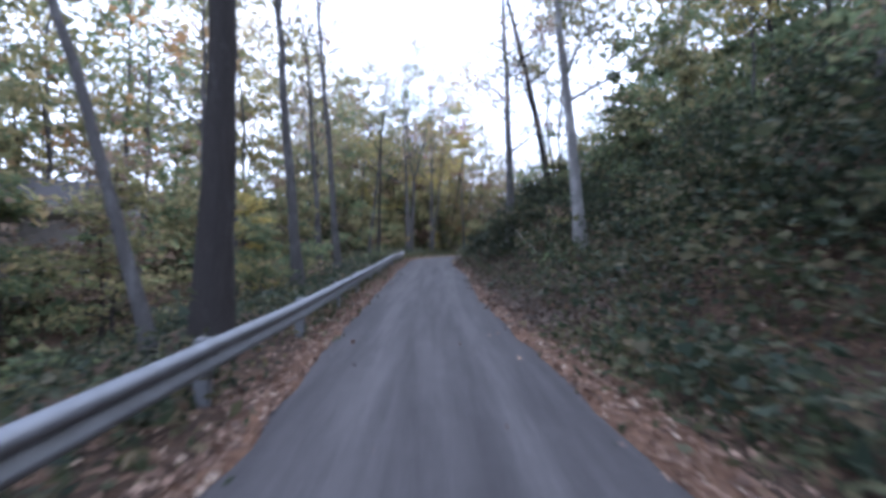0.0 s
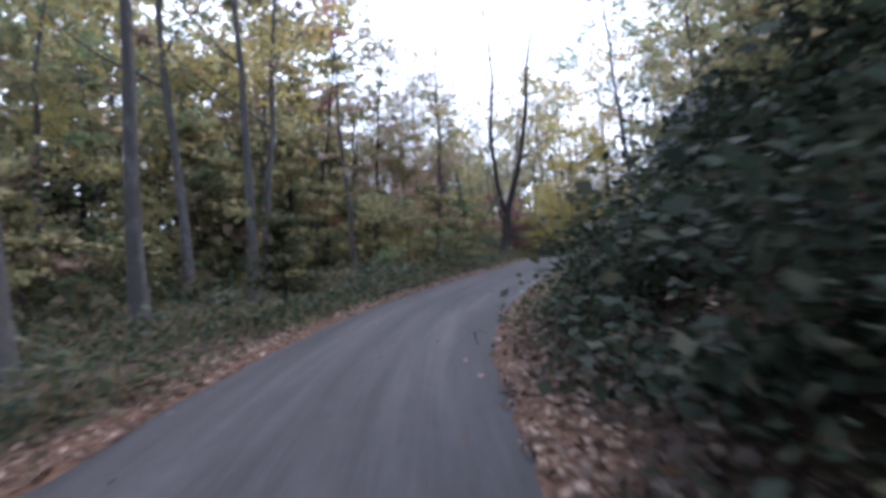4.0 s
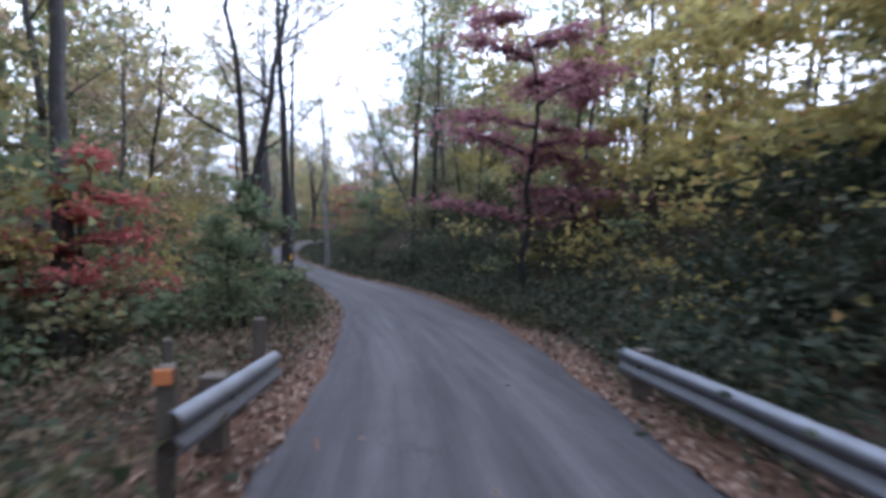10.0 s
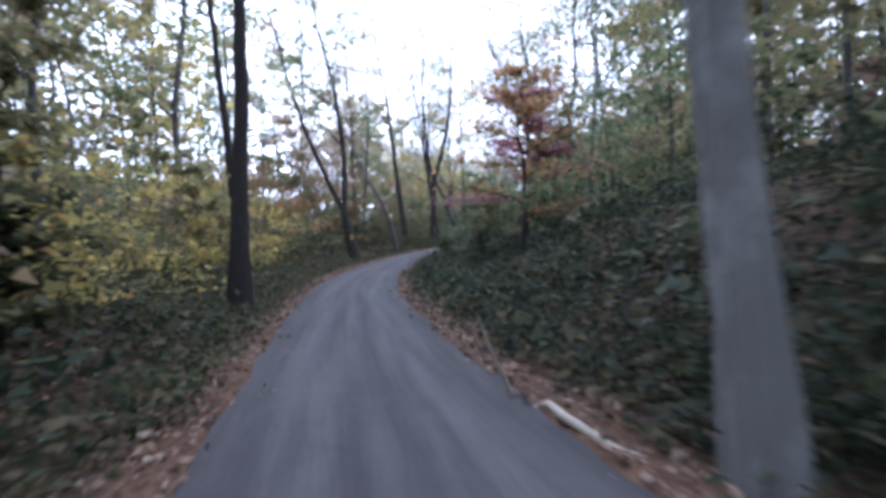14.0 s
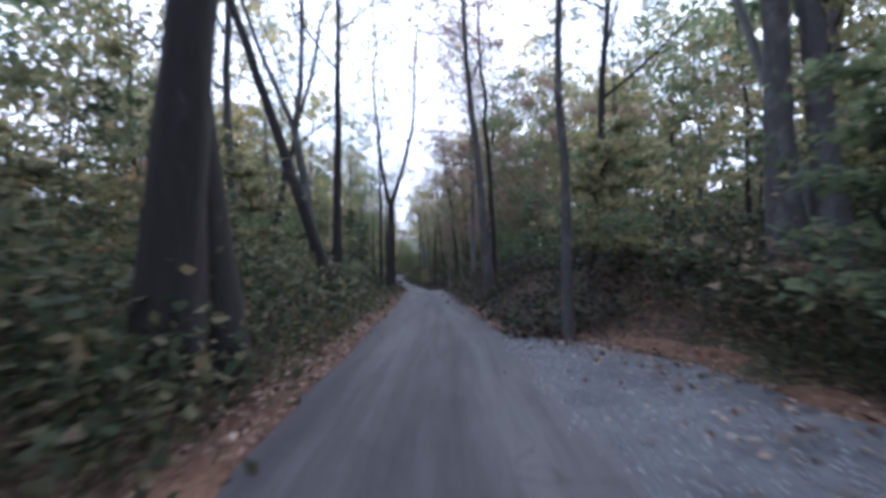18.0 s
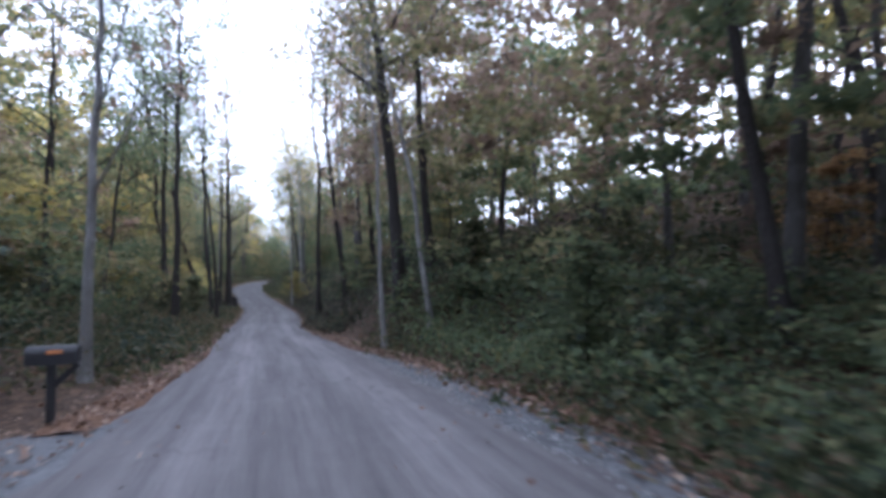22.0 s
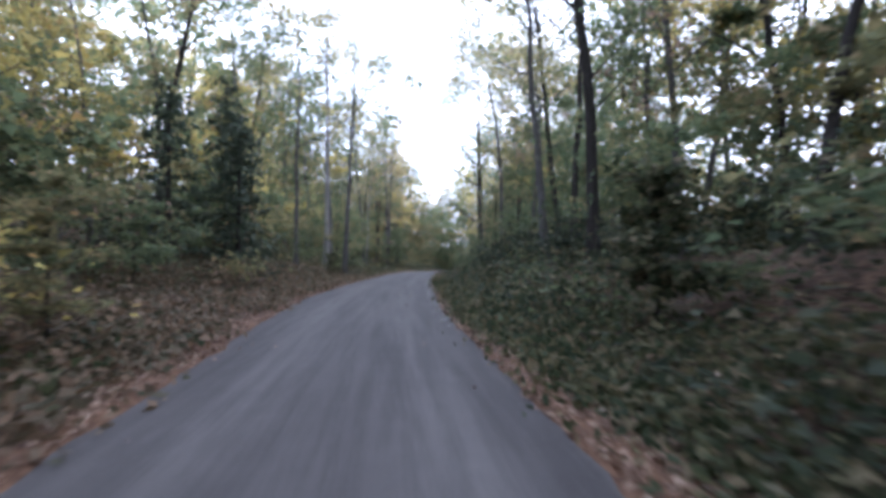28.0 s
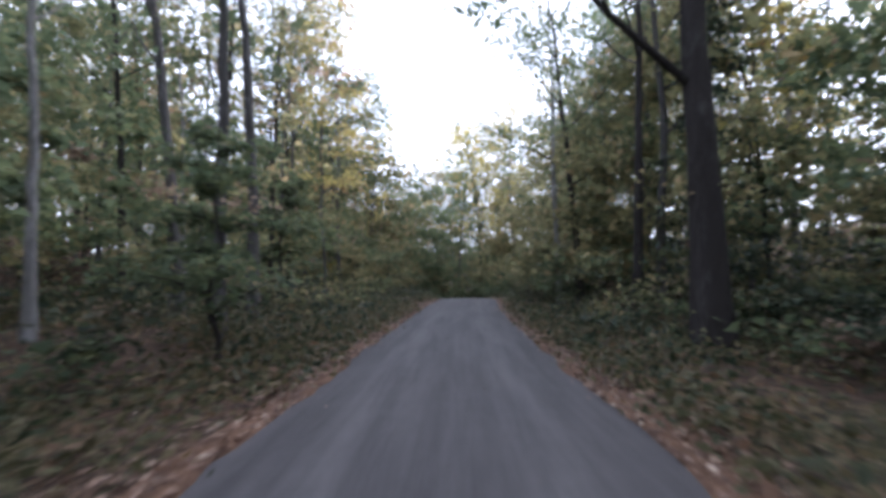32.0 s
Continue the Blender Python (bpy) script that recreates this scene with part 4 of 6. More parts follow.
hero(35.34, 245.76, 0.11, (-0.04, 0.02), 17, "dark", "olive", 200)
hero(35.66, 251.39, 0.16, (-0.08, 0.04), 18, "dark", "olive", 400)
hero(48.04, 275.01, 0.17, (-0.04, 0.03), 18, "pale", "olive", 200)
hero(47.19, 252.52, 0.15, (-0.09, 0.04), 18, "dark", "olive", 500)
hero(47.85, 259.49, 0.21, (-0.05, 0.03), 19, "grey", "orange", 500)
hero(45.79, 249.59, 0.15, (-0.10, 0.04), 18, "grey", "olive", 600)
forked = hero(38.07, 261.09, 0.26, (-0.03, 0.01), 21, "dark", "yellow", 700, low=0.3)
k = int((26.6 - U0) / 0.04)
bend = np.array([(0, 3.8), (0.3, 4.6), (0.95, 5.8), (1.45, 6.8), (1.5, 8.0), (1.7, 9.8)])
mesh_object("limb", *tube(NORMAL[k][None] * (bend[:, :1] - 0.12) + np.array([0, 0, 1.0])[None] * bend[:, 1:], np.linspace(0.1, 0.03, 6), 8), BARK["dark"], forked, "crooked dark side limb")
hero(36.71, 284.50, 0.18, (-0.03, 0.02), 19, "dark", "yellow", 300)
hero(43.60, 261.32, 0.09, (-0.04, 0.02), 12, "pale", "olive", 350)
hero(47.58, 271.85, 0.20, (-0.04, 0.02), 19, "grey", "brown", 300)
hero(36.83, 256.88, 0.13, (-0.03, 0.02), 17, "dark", "brown", 300)
hero(40.94, 243.98, 0.15, (-0.03, 0.01), 18, "dark", "brown", 300)
hero(44.83, 312.46, 0.18, (0.03, -0.02), 19, "grey", "olive", 500)
hero(43.97, 316.01, 0.18, (-0.03, -0.01), 19, "grey", "olive", 500)
hero(41.49, 313.26, 0.18, (-0.03, -0.01), 19, "grey", "yellow", 500)
hero(56.35, 302.30, 0.21, (-0.11, 0.01), 19, "dark", "olive", 900)
hero(43.59, 315.51, 0.22, (0.01, -0.02), 20, "pale", "olive", 500)
hero(37.33, 326.37, 0.18, (0.02, -0.02), 19, "dark", "olive", 600)
hero(50.93, 335.45, 0.18, (0.00, -0.03), 19, "grey", "brown", 300)
hero(48.23, 332.46, 0.11, (0.03, -0.03), 12, "pale", "olive", 300)
hero(47.09, 352.82, 0.18, (-0.03, -0.02), 19, "pale", "olive", 300)
hero(49.24, 348.77, 0.18, (0.01, -0.03), 19, "dark", "olive", 600)
hero(45.53, 347.30, 0.19, (0.02, -0.03), 19, "dark", "green", 600)
hero(51.61, 351.46, 0.18, (0.01, -0.02), 19, "dark", "olive", 600)
hero(60.68, 329.94, 0.33, (-0.05, 0.00), 23, "dark", "green", 2200, low=0.22)
hero(74.03, 338.96, 0.19, (-0.05, -0.01), 19, "pale", "olive", 300)
hero(65.01, 338.01, 0.20, (0.01, -0.02), 19, "dark", "green", 700)
hero(66.84, 346.98, 0.18, (-0.07, 0.01), 19, "pale", "green", 400)
hero(66.00, 343.50, 0.2, (-0.06, 0.01), 18, "dark", "green", 2200, low=0.2)
hero(33.46, 92.82, 0.16, (0.00, 0.01), 13, "dark", "yellow", 1500, low=0.16, spread=0.34, droop=0.5)
hero(47.60, 255.00, 0.24, (0.00, 0.00), 24, "grey", "orange", 1500, low=0.5, spread=0.16)


# ---- the woods behind: a few grown trees, set again and again
KINDS = [("olive", "dark", 2600), ("olive", "grey", 2300), ("green", "dark", 2600), ("green", "grey", 2300), ("yellow", "grey", 2300), ("yellow", "dark", 2100), ("brown", "dark", 700), ("brown", "grey", 350), ("orange", "grey", 1600), ("plum", "dark", 1500)]
TEMPLATES = []
for i, (leaf, bark, count) in enumerate(KINDS):
    TEMPLATES.append((grow(40 + i, 19 + 4 * rng.rand(), 0.15 + 0.07 * rng.rand(), (0.03 * rng.normal(), 0.03 * rng.normal()), int(count * 1.7), 0.215, 0.3, 0.25, limbs=11, sides=6), leaf, bark))
NAMES = {"olive": "olive-green", "green": "green", "yellow": "yellow", "brown": "sparse brown", "orange": "orange", "plum": "plum-red", "red": "red"}


def spots(n, u0, u1, near, far, gap, seed, sides=(-1, 1), taken=()):
    """Scattered places beside the road, some metres apart and clear of it."""
    r = np.random.RandomState(seed)
    out = []
    keep = [np.array(t) for t in taken]
    for _ in range(n * 12):
        u = r.uniform(u0, u1)
        side = sides[r.randint(len(sides))]
        d = near + (far - near) * r.rand() ** 1.2
        l, rg = edges(u)
        off = rg + d if side > 0 else l - d
        p = road(np.array([u]))[0]
        k = int(np.clip((u - U0) / 0.04, 0, len(LINE_U) - 1))
        x, y = p[0] + NORMAL[k, 0] * off, p[1] + NORMAL[k, 1] * off
        uu, oo = nearest(x, y)
        l2, r2 = edges(uu[0])
        if l2 - near * 0.8 < oo[0] < r2 + near * 0.8:
            continue
        if side > 0 and 6.2 < u < 8.3 and 2.5 < d < 14 or side > 0 and 9.2 < u < 10.02 and d < 14 or side < 0 and 21.8 < u < 22.7 and d < 7 or side > 0 and 17.2 < u < 19 and d < 3.4:
            continue
        if any(a < u < b and side == s and r.rand() > k for a, b, s, k in ((0.3, 6.3, 1, 0.5), (-1, 8.4, -1, 0.7), (18.8, 26.5, 1, 0.9), (17.8, 23.5, -1, 0.55), (10.0, 12.3, 1, 0.6))):
            continue
        if any((x - q[0]) ** 2 + (y - q[1]) ** 2 < gap * gap for q in keep):
            continue
        keep.append((x, y))
        out.append((x, y, u, side, d))
        if len(out) >= n:
            break
    return out


def leaf_choice(u, side, r):
    """The mix of colours changes along the road."""
    if 7 < u < 12:
        w = [3, 2, 2, 1, 4, 3, 1, 1, 2, 1.2]
    elif u > 26:
        w = [3, 3, 5, 4, 2, 1, 1, 1, 0.7, 0]
    else:
        w = [4, 3, 3, 3, 2, 2, 2, 2, 1, 0.2]
    w = np.array(w, float)
    return r.choice(len(w), p=w / w.sum())


first = {}
r = np.random.RandomState(5)
for x, y, u, side, d in spots(165, -0.5, 38, 6.0, 19, 2.6, 21, taken=HEROES) + spots(45, 28.5, 40, 5.0, 16, 2.4, 23, taken=HEROES):
    k = leaf_choice(u, side, r)
    arrays, leaf, bark = TEMPLATES[k]
    s = r.uniform(0.65, 1.15)
    m = pose(x, y, float(ground(x, y)[0]), 3 * r.normal(), 3 * r.normal(), r.uniform(0, 360)) @ Matrix.Diagonal((s, s, s, 1))
    if side > 0 and 10.0 < u < 10.45 and d < 14:
        continue
    if k not in first:
        first[k] = tree_thing("tree", arrays, bark, leaf, (0, 0, 0), f"forest tree with {bark} bark and {NAMES[leaf]} leaves")
        first[k].matrix_basis = m
        first[k]["base"] = 1
    else:
        made = copy_thing(first[k], Matrix.Identity(4))
        made.matrix_basis = m


def far_woods(u0, u1, n, near, far, seed, gap=2.4):
    """The deeper woods of one stretch, joined: wood in one mesh, leaves by colour."""
    r = np.random.RandomState(seed)
    wood, crowns = {}, {}
    for x, y, u, side, d in spots(n, u0, u1, near, far, gap, seed):
        k = leaf_choice(u, side, r)
        (v, f, lv, lf, tw, pts), leaf, bark = TEMPLATES[k]
        s, a = r.uniform(0.7, 1.2), r.uniform(0, 6.28)
        rot = np.array([[math.cos(a), -math.sin(a), 0], [math.sin(a), math.cos(a), 0], [0, 0, 1]]) * s
        at = np.array([x, y, float(ground(x, y)[0])])
        wood.setdefault(bark, []).append((TRUNK_ONLY[k][0] @ rot.T + at, TRUNK_ONLY[k][1]))
        if r.rand() < 0.12:
            wood.setdefault(bark, []).append((tw[0] @ rot.T + at, tw[1]))
        pick = r.rand(len(lf)) < 0.15
        q = lv.reshape(-1, 3, 3)[pick]
        mid = q.mean(1, keepdims=True)
        q = ((mid + (q - mid) * 2.4).reshape(-1, 3)) @ rot.T + at
        crowns.setdefault(leaf, []).append((q, np.arange(len(q)).reshape(-1, 3)))
    for bark, some in wood.items():
        tagged(mesh_object("far_trunks", *merge(some), BARK[bark]), "bare trunks of the deeper woods standing close", "woods", kind="stuff")
    for leaf, some in crowns.items():
        tagged(mesh_object("far_foliage", *merge(some), LEAF[leaf], soft=False), f"{NAMES[leaf]} foliage of the deeper woods", "woods", kind="stuff")


TRUNK_ONLY = [(a[0], a[1]) for a, leaf, bark in TEMPLATES]
far_woods(-2, 15, 250, 14, 48, 31)
far_woods(15, 33, 230, 14, 48, 32)
far_woods(33, 45, 200, 4, 40, 33)

# ---- understorey trees
SAPLINGS = [("olive", 5.5), ("yellow", 6.5), ("green", 5.0), ("yellow", 4.2), ("olive", 7.5), ("shrub", 3.2), ("orange", 5.0)]
SAP_ARRAYS = [grow_sapling(70 + i, h, 2000, 0.15 + 0.008 * h) for i, (leaf, h) in enumerate(SAPLINGS)]
first = {}
r = np.random.RandomState(6)
for x, y, u, side, d in spots(170, -0.3, 36, 1.9, 16, 1.8, 22):
    w = np.array([4, 1.2, 3, 1, 3, 3, 0.25] if not 7 < u < 12 else [3, 4, 1, 3, 2, 2, 1.5], float)
    k = r.choice(len(w), p=w / w.sum())
    if side > 0 and 6.2 < u < 9.1 and d < 11:
        continue
    if d < 6 and (u > 12 or side < 0):
        k = (0, 2, 5)[k % 3]
    s = r.uniform(0.6, 1.15) * (0.75 if d < 4 else 1)
    m = pose(x, y, float(ground(x, y)[0]), 4 * r.normal(), 4 * r.normal(), r.uniform(0, 360)) @ Matrix.Diagonal((s, s, s, 1))
    if k not in first:
        leaf = SAPLINGS[k][0]
        first[k] = tree_thing("sapling", SAP_ARRAYS[k], "dark", leaf, (0, 0, 0), f"understorey sapling with level sprays of {'green' if leaf == 'shrub' else leaf} leaves", "understorey saplings", "sapling")
        first[k].matrix_basis = m
    else:
        made = copy_thing(first[k], Matrix.Identity(4))
        made.matrix_basis = m


def undergrowth(name, leaf, u0, u1, n, per, near, far, height, size, seed, label, flat=0.55, sides=(-1, 1), bare=0.36, clearing=False):
    """Low plants joined into one mesh: clumps of leaves over the ground."""
    r = np.random.RandomState(seed)
    u = r.uniform(u0, u1, n)
    side = np.array(sides)[r.randint(len(sides), size=n)]
    d = near + (far - near) * r.rand(n) ** 1.6
    l, rg = edges(u)
    off = np.where(side > 0, rg + d, l - d)
    p = road(u)
    k = np.clip(((u - U0) / 0.04).astype(int), 0, len(LINE_U) - 1)
    x, y = p[:, 0] + NORMAL[k, 0] * off, p[:, 1] + NORMAL[k, 1] * off
    keep = lumps(x, y, 3.0) > bare
    keep &= ~((side > 0) & (u > 9.3) & (u < 9.97) & (d < 13)) & ~((side < 0) & (u > 21.9) & (u < 22.7) & (d < 6)) & ~((side > 0) & (u > 17.72) & (u < 18.95) & (d < 3.0)) & (d > 0)
    if clearing:
        # a leafy bank with few plants
        keep &= ~((side > 0) & (u > 6.4) & (u < 9.1) & ((d < 2.6) | (r.rand(n) < 0.75))) & ~((side < 0) & (u > 7.2) & (u < 8.7) & (d < 5) & (r.rand(n) < 0.7))
        keep &= ~((side < 0) & (u < 4.0) & (d < 3.5) & (r.rand(n) < 0.6))
        keep &= ~((side > 0) & (u > 1.0) & (u < 5.2) & (d < 3.2) & (r.rand(n) < 0.6))
    # the cut clearing round the sawn logs
    keep &= (height < 0.4) | ~((side > 0) & (u > 13.3) & (u < 14.05) & (d > 2.9) & (d < 9))
    x, y, d = x[keep], y[keep], d[keep]
    if size < 0.25:
        per, size = int(per * 1.5), size * 0.74
    z = ground(x, y)
    tall = height * (0.35 + 0.9 * lumps(x, y, 5.0)) * np.clip(0.3 + d / 2.5, 0.3, 1)
    m = len(x)
    c = np.repeat(np.stack([x, y, z], -1), per, 0)
    t = r.rand(m * per)
    c += r.normal(size=c.shape) * np.array([0.32, 0.32, 0.0])
    c[:, 2] += np.repeat(tall, per) * t + 0.03
    sizes = size * r.uniform(0.6, 1.4, len(c))
    v, f = leaf_tris(c, sizes, r, flat) if far > 10 else leaf_quads(c, sizes, r, flat, 0.5)
    return tagged(mesh_object(name, v, f, LEAF[leaf], soft=False), label, "undergrowth", kind="stuff")


# Where the crowns beside the lane stand thin and let the sky through: u from, to, side, share kept.
THIN = [(0.3, 6.3, 1, 0.35), (18.8, 21.8, 1, 0.62), (21.8, 26.5, 1, 0.85), (17.8, 23.5, -1, 0.4), (12.3, 16.6, 1, 0.55), (26.5, 33, 1, 0.65), (-1, 8.4, -1, 0.5), (10.2, 12.3, 1, 0.6)]


def thicket(name, leaf, u0, u1, n, per, near, far, low, high, size, seed, label, sides=(-1, 1), rise=0.8):
    """Leafy masses of the understorey, joined: tufts of leaves in flattened clouds at many heights."""
    r = np.random.RandomState(seed)
    u = r.uniform(u0, u1, n)
    side = np.array(sides)[r.randint(len(sides), size=n)]
    d = near + (far - near) * r.rand(n) ** 1.1
    l, rg = edges(u)
    off = np.where(side > 0, rg + d, l - d)
    p = road(u)
    k = np.clip(((u - U0) / 0.04).astype(int), 0, len(LINE_U) - 1)
    x, y = p[:, 0] + NORMAL[k, 0] * off, p[:, 1] + NORMAL[k, 1] * off
    uu, oo = nearest(x, y)
    l2, r2 = edges(uu)
    clear = np.where(oo > 0, oo - r2, l2 - oo)
    keep = (clear > near * 0.8) & ~((side > 0) & (u > 6.2) & (u < 8.3) & (d > 2.5) & (d < 14) & (high > 3.2)) & ~((side > 0) & (u > 9.25) & (u < 10.0) & (d < 13)) & ~((side < 0) & (u > 21.7) & (u < 22.7) & (d < 8)) & ~((side > 0) & (u > 17.72) & (u < 18.95) & (d < 3.6)) & (d > min(near, 0))
    keep &= ~((side > 0) & (u > 13.25) & (u < 14.1) & (d > 1.6) & (d < 9))
    if high > 5:
        for u_from, u_to, s_at, share in THIN:
            keep &= ~((u > u_from) & (u < u_to) & (side == s_at) & (r.rand(n) > share))
    x, y, d = x[keep], y[keep], d[keep]
    near_by = size < 0.2
    if not near_by:
        per, size = int(per * 2.1), size * 0.68
    m = len(x)
    z = ground(x, y) + low + (np.minimum(high, 0.8 + rise * d if rise < 5 else high) - low) * r.rand(m) ** 1.3
    rad = r.uniform(0.45, 1.25, m) * (0.6 + size * (1.6 if near_by else 2.35))
    c = np.repeat(np.stack([x, y, z], -1), per, 0)
    v = r.normal(size=c.shape)
    v /= np.linalg.norm(v, axis=1)[:, None]
    v *= np.repeat(rad, per)[:, None] * r.rand(len(c), 1) ** 0.5
    v *= np.where(r.rand(len(c), 1) < 0.35, 1.9, 0.95)
    v[:, 2] *= 0.5
    sizes = size * r.uniform(0.6, 1.4, len(c))
    vv, ff = leaf_quads(c + v, sizes, r, 0.6, 0.65) if near_by else leaf_tris(c + v, sizes, r, 0.6)
    return tagged(mesh_object(name, vv, ff, LEAF[leaf], soft=False), label, "undergrowth", kind="stuff")


LOW = "leafy understorey bushes and low boughs among the trunks"
thicket("thicket", "green", -0.5, 16, 420, 60, 2.6, 15, 0.4, 5.5, 0.24, 71, LOW)
thicket("thicket", "olive", -0.5, 7.5, 260, 60, 3.0, 15, 0.5, 6.5, 0.24, 72, LOW)
thicket("thicket", "yellow", 8.6, 12.5, 220, 60, 2.6, 17, 0.5, 7.5, 0.24, 73, "yellow autumn understorey beside the lane", sides=(1,))
thicket("thicket", "orange", 7.6, 12.5, 70, 60, 5.0, 16, 0.8, 7.0, 0.24, 144, "orange-brown autumn understorey beside the lane", sides=(-1,))
thicket("thicket", "yellow", 8.0, 12.5, 80, 60, 5.0, 16, 1.5, 7.5, 0.24, 145, "yellow autumn understorey beside the lane", sides=(-1,))
thicket("thicket", "olive", 7.5, 16, 300, 60, 2.6, 15, 0.4, 6.0, 0.24, 74, LOW)
thicket("thicket", "green", 16, 36, 600, 60, 2.2, 14, 0.4, 5.0, 0.24, 75, LOW)
thicket("thicket", "olive", 16, 36, 480, 60, 2.4, 15, 0.5, 6.5, 0.24, 76, LOW)
thicket("thicket", "brown", 0, 36, 260, 50, 3.0, 16, 0.4, 6.0, 0.24, 77, "brown autumn bushes among the trunks")
HIGH = "leafy boughs of the woodland canopy"
thicket("canopy", "olive", -1, 16, 560, 54, 9, 34, 4.0, 17, 0.4, 101, HIGH)
thicket("canopy", "green", -1, 16, 560, 54, 9, 34, 3.5, 16, 0.4, 102, HIGH)
thicket("canopy", "olive", 16, 40, 1250, 54, 7, 32, 3.0, 19, 0.4, 103, HIGH)
thicket("canopy", "green", 16, 40, 1500, 54, 7, 32, 3.0, 19, 0.4, 104, HIGH)
thicket("canopy", "brown", 16, 28, 260, 40, 7, 32, 4.0, 17, 0.5, 105, "brown autumn boughs of the woodland canopy")
thicket("canopy", "green", 27.5, 39, 900, 54, 5.5, 28, 2.5, 19, 0.4, 106, HIGH)
thicket("thicket", "green", 36.2, 42, 260, 50, 1.6, 14, 0.5, 10, 0.4, 107, "green trees that close the view where the lane drops away")
thicket("thicket", "olive", 36.6, 42, 200, 50, 2.0, 14, 0.5, 10, 0.4, 108, "olive trees that close the view where the lane drops away")
thicket("canopy", "green", 36.6, 38.6, 170, 70, -3.4, 2.5, 0.6, 15.0, 0.4, 109, "green boughs that meet over the lane where it drops away", rise=9)
thicket("canopy", "olive", 36.9, 39.0, 120, 70, -3.4, 4, 1.0, 17.0, 0.4, 110, "olive boughs that meet over the lane where it drops away", rise=9)
DEEP = "hazy boughs of the deeper canopy"
HILL = "tall leafy trees massed up the hillside"
thicket("canopy", "olive", 6.8, 9.3, 340, 50, 8, 28, 1, 15, 0.5, 119, HILL, sides=(1,), rise=1.2)
thicket("canopy", "orange", 8.2, 9.6, 150, 50, 11, 30, 2, 14, 0.45, 120, "orange autumn trees massed up the hillside", sides=(1,), rise=1.2)
thicket("canopy", "yellow", 10.3, 12.0, 170, 60, 3.5, 12, 1.5, 8, 0.3, 121, "golden boughs hanging over the bank", sides=(1,), rise=2.0)
thicket("canopy", "green", 31, 36, 200, 50, 7, 24, 4, 20, 0.5, 122, HIGH, sides=(1,), rise=1.5)
NEAR = "low leafy boughs hanging beside the lane"
thicket("canopy", "olive", 7.7, 9.0, 70, 60, 4.5, 11, 4.0, 13, 0.28, 123, NEAR, sides=(-1,), rise=2.0)
thicket("canopy", "brown", 7.9, 9.6, 70, 60, 5, 12, 4.5, 14, 0.28, 124, NEAR, sides=(-1,), rise=2.0)
thicket("canopy", "olive", 25.7, 28.4, 130, 60, 4.5, 12, 4.0, 14, 0.28, 125, NEAR, sides=(-1,), rise=2.0)
thicket("canopy", "olive", 13.4, 16.2, 120, 60, 4.5, 13, 4.0, 14, 0.28, 126, NEAR, sides=(-1,), rise=2.0)
thicket("canopy", "brown", 13.6, 16.0, 70, 60, 6, 14, 4.5, 15, 0.28, 127, NEAR, sides=(-1,), rise=2.0)
thicket("canopy", "brown", 22.2, 25.2, 170, 60, 1.8, 9, 5.0, 18, 0.3, 128, "russet boughs leaning over the lane", sides=(1,), rise=5.0)
thicket("canopy", "olive", 22.0, 25.2, 120, 60, 2.0, 9, 5.0, 18, 0.3, 129, "olive boughs leaning over the lane", sides=(1,), rise=5.0)
thicket("canopy", "olive", 18, 26.5, 300, 44, 13, 36, 4.0, 22, 0.7, 131, DEEP, rise=1.3)
thicket("canopy", "green", 18, 26.5, 240, 44, 13, 36, 3.0, 18, 0.7, 132, DEEP, rise=1.1)
thicket("canopy", "green", -0.5, 5.5, 200, 44, 12, 34, 3.0, 18, 0.7, 133, DEEP, sides=(1,), rise=1.1)
WALL = "tall leafy trees massed beside the end of the lane"
thicket("canopy", "olive", 35.2, 42, 420, 50, 2.2, 14, 0.5, 19, 0.5, 116, WALL, sides=(-1,), rise=3.0)
thicket("canopy", "green", 35.2, 42, 420, 50, 2.2, 16, 0.5, 18, 0.5, 117, WALL, sides=(-1, 1), rise=2.6)
thicket("canopy", "olive", 33.6, 37, 240, 50, 3.0, 10, 2.0, 19, 0.5, 118, WALL, sides=(1,), rise=2.2)
thicket("canopy", "olive", -1, 14, 380, 44, 13, 38, 5.0, 24, 0.8, 111, DEEP, sides=(-1,), rise=1.7)
thicket("canopy", "brown", 4, 14, 160, 50, 15, 36, 4.0, 22, 0.6, 112, DEEP, sides=(-1,), rise=1.8)
thicket("canopy", "olive", 18, 36, 420, 44, 12, 36, 6.0, 24, 0.8, 113, DEEP, sides=(-1, -1, 1), rise=1.5)
thicket("canopy", "yellow", 24.5, 33, 200, 44, 8, 30, 5.0, 22, 0.7, 114, "golden boughs of the deeper canopy", sides=(-1,), rise=1.6)
thicket("canopy", "green", 2, 8.2, 200, 44, 12, 34, 4.0, 22, 0.7, 115, DEEP, sides=(1,))
FAR = "dim foliage that closes the view deep in the woods"
thicket("far_thicket", "green", -3, 46, 620, 40, 15, 46, 0.5, 8, 0.95, 81, FAR)
thicket("far_thicket", "olive", -3, 46, 760, 40, 15, 46, 0.5, 10, 0.95, 82, FAR)
thicket("far_thicket", "brown", -3, 46, 380, 40, 14, 46, 0.2, 4, 0.95, 83, FAR)

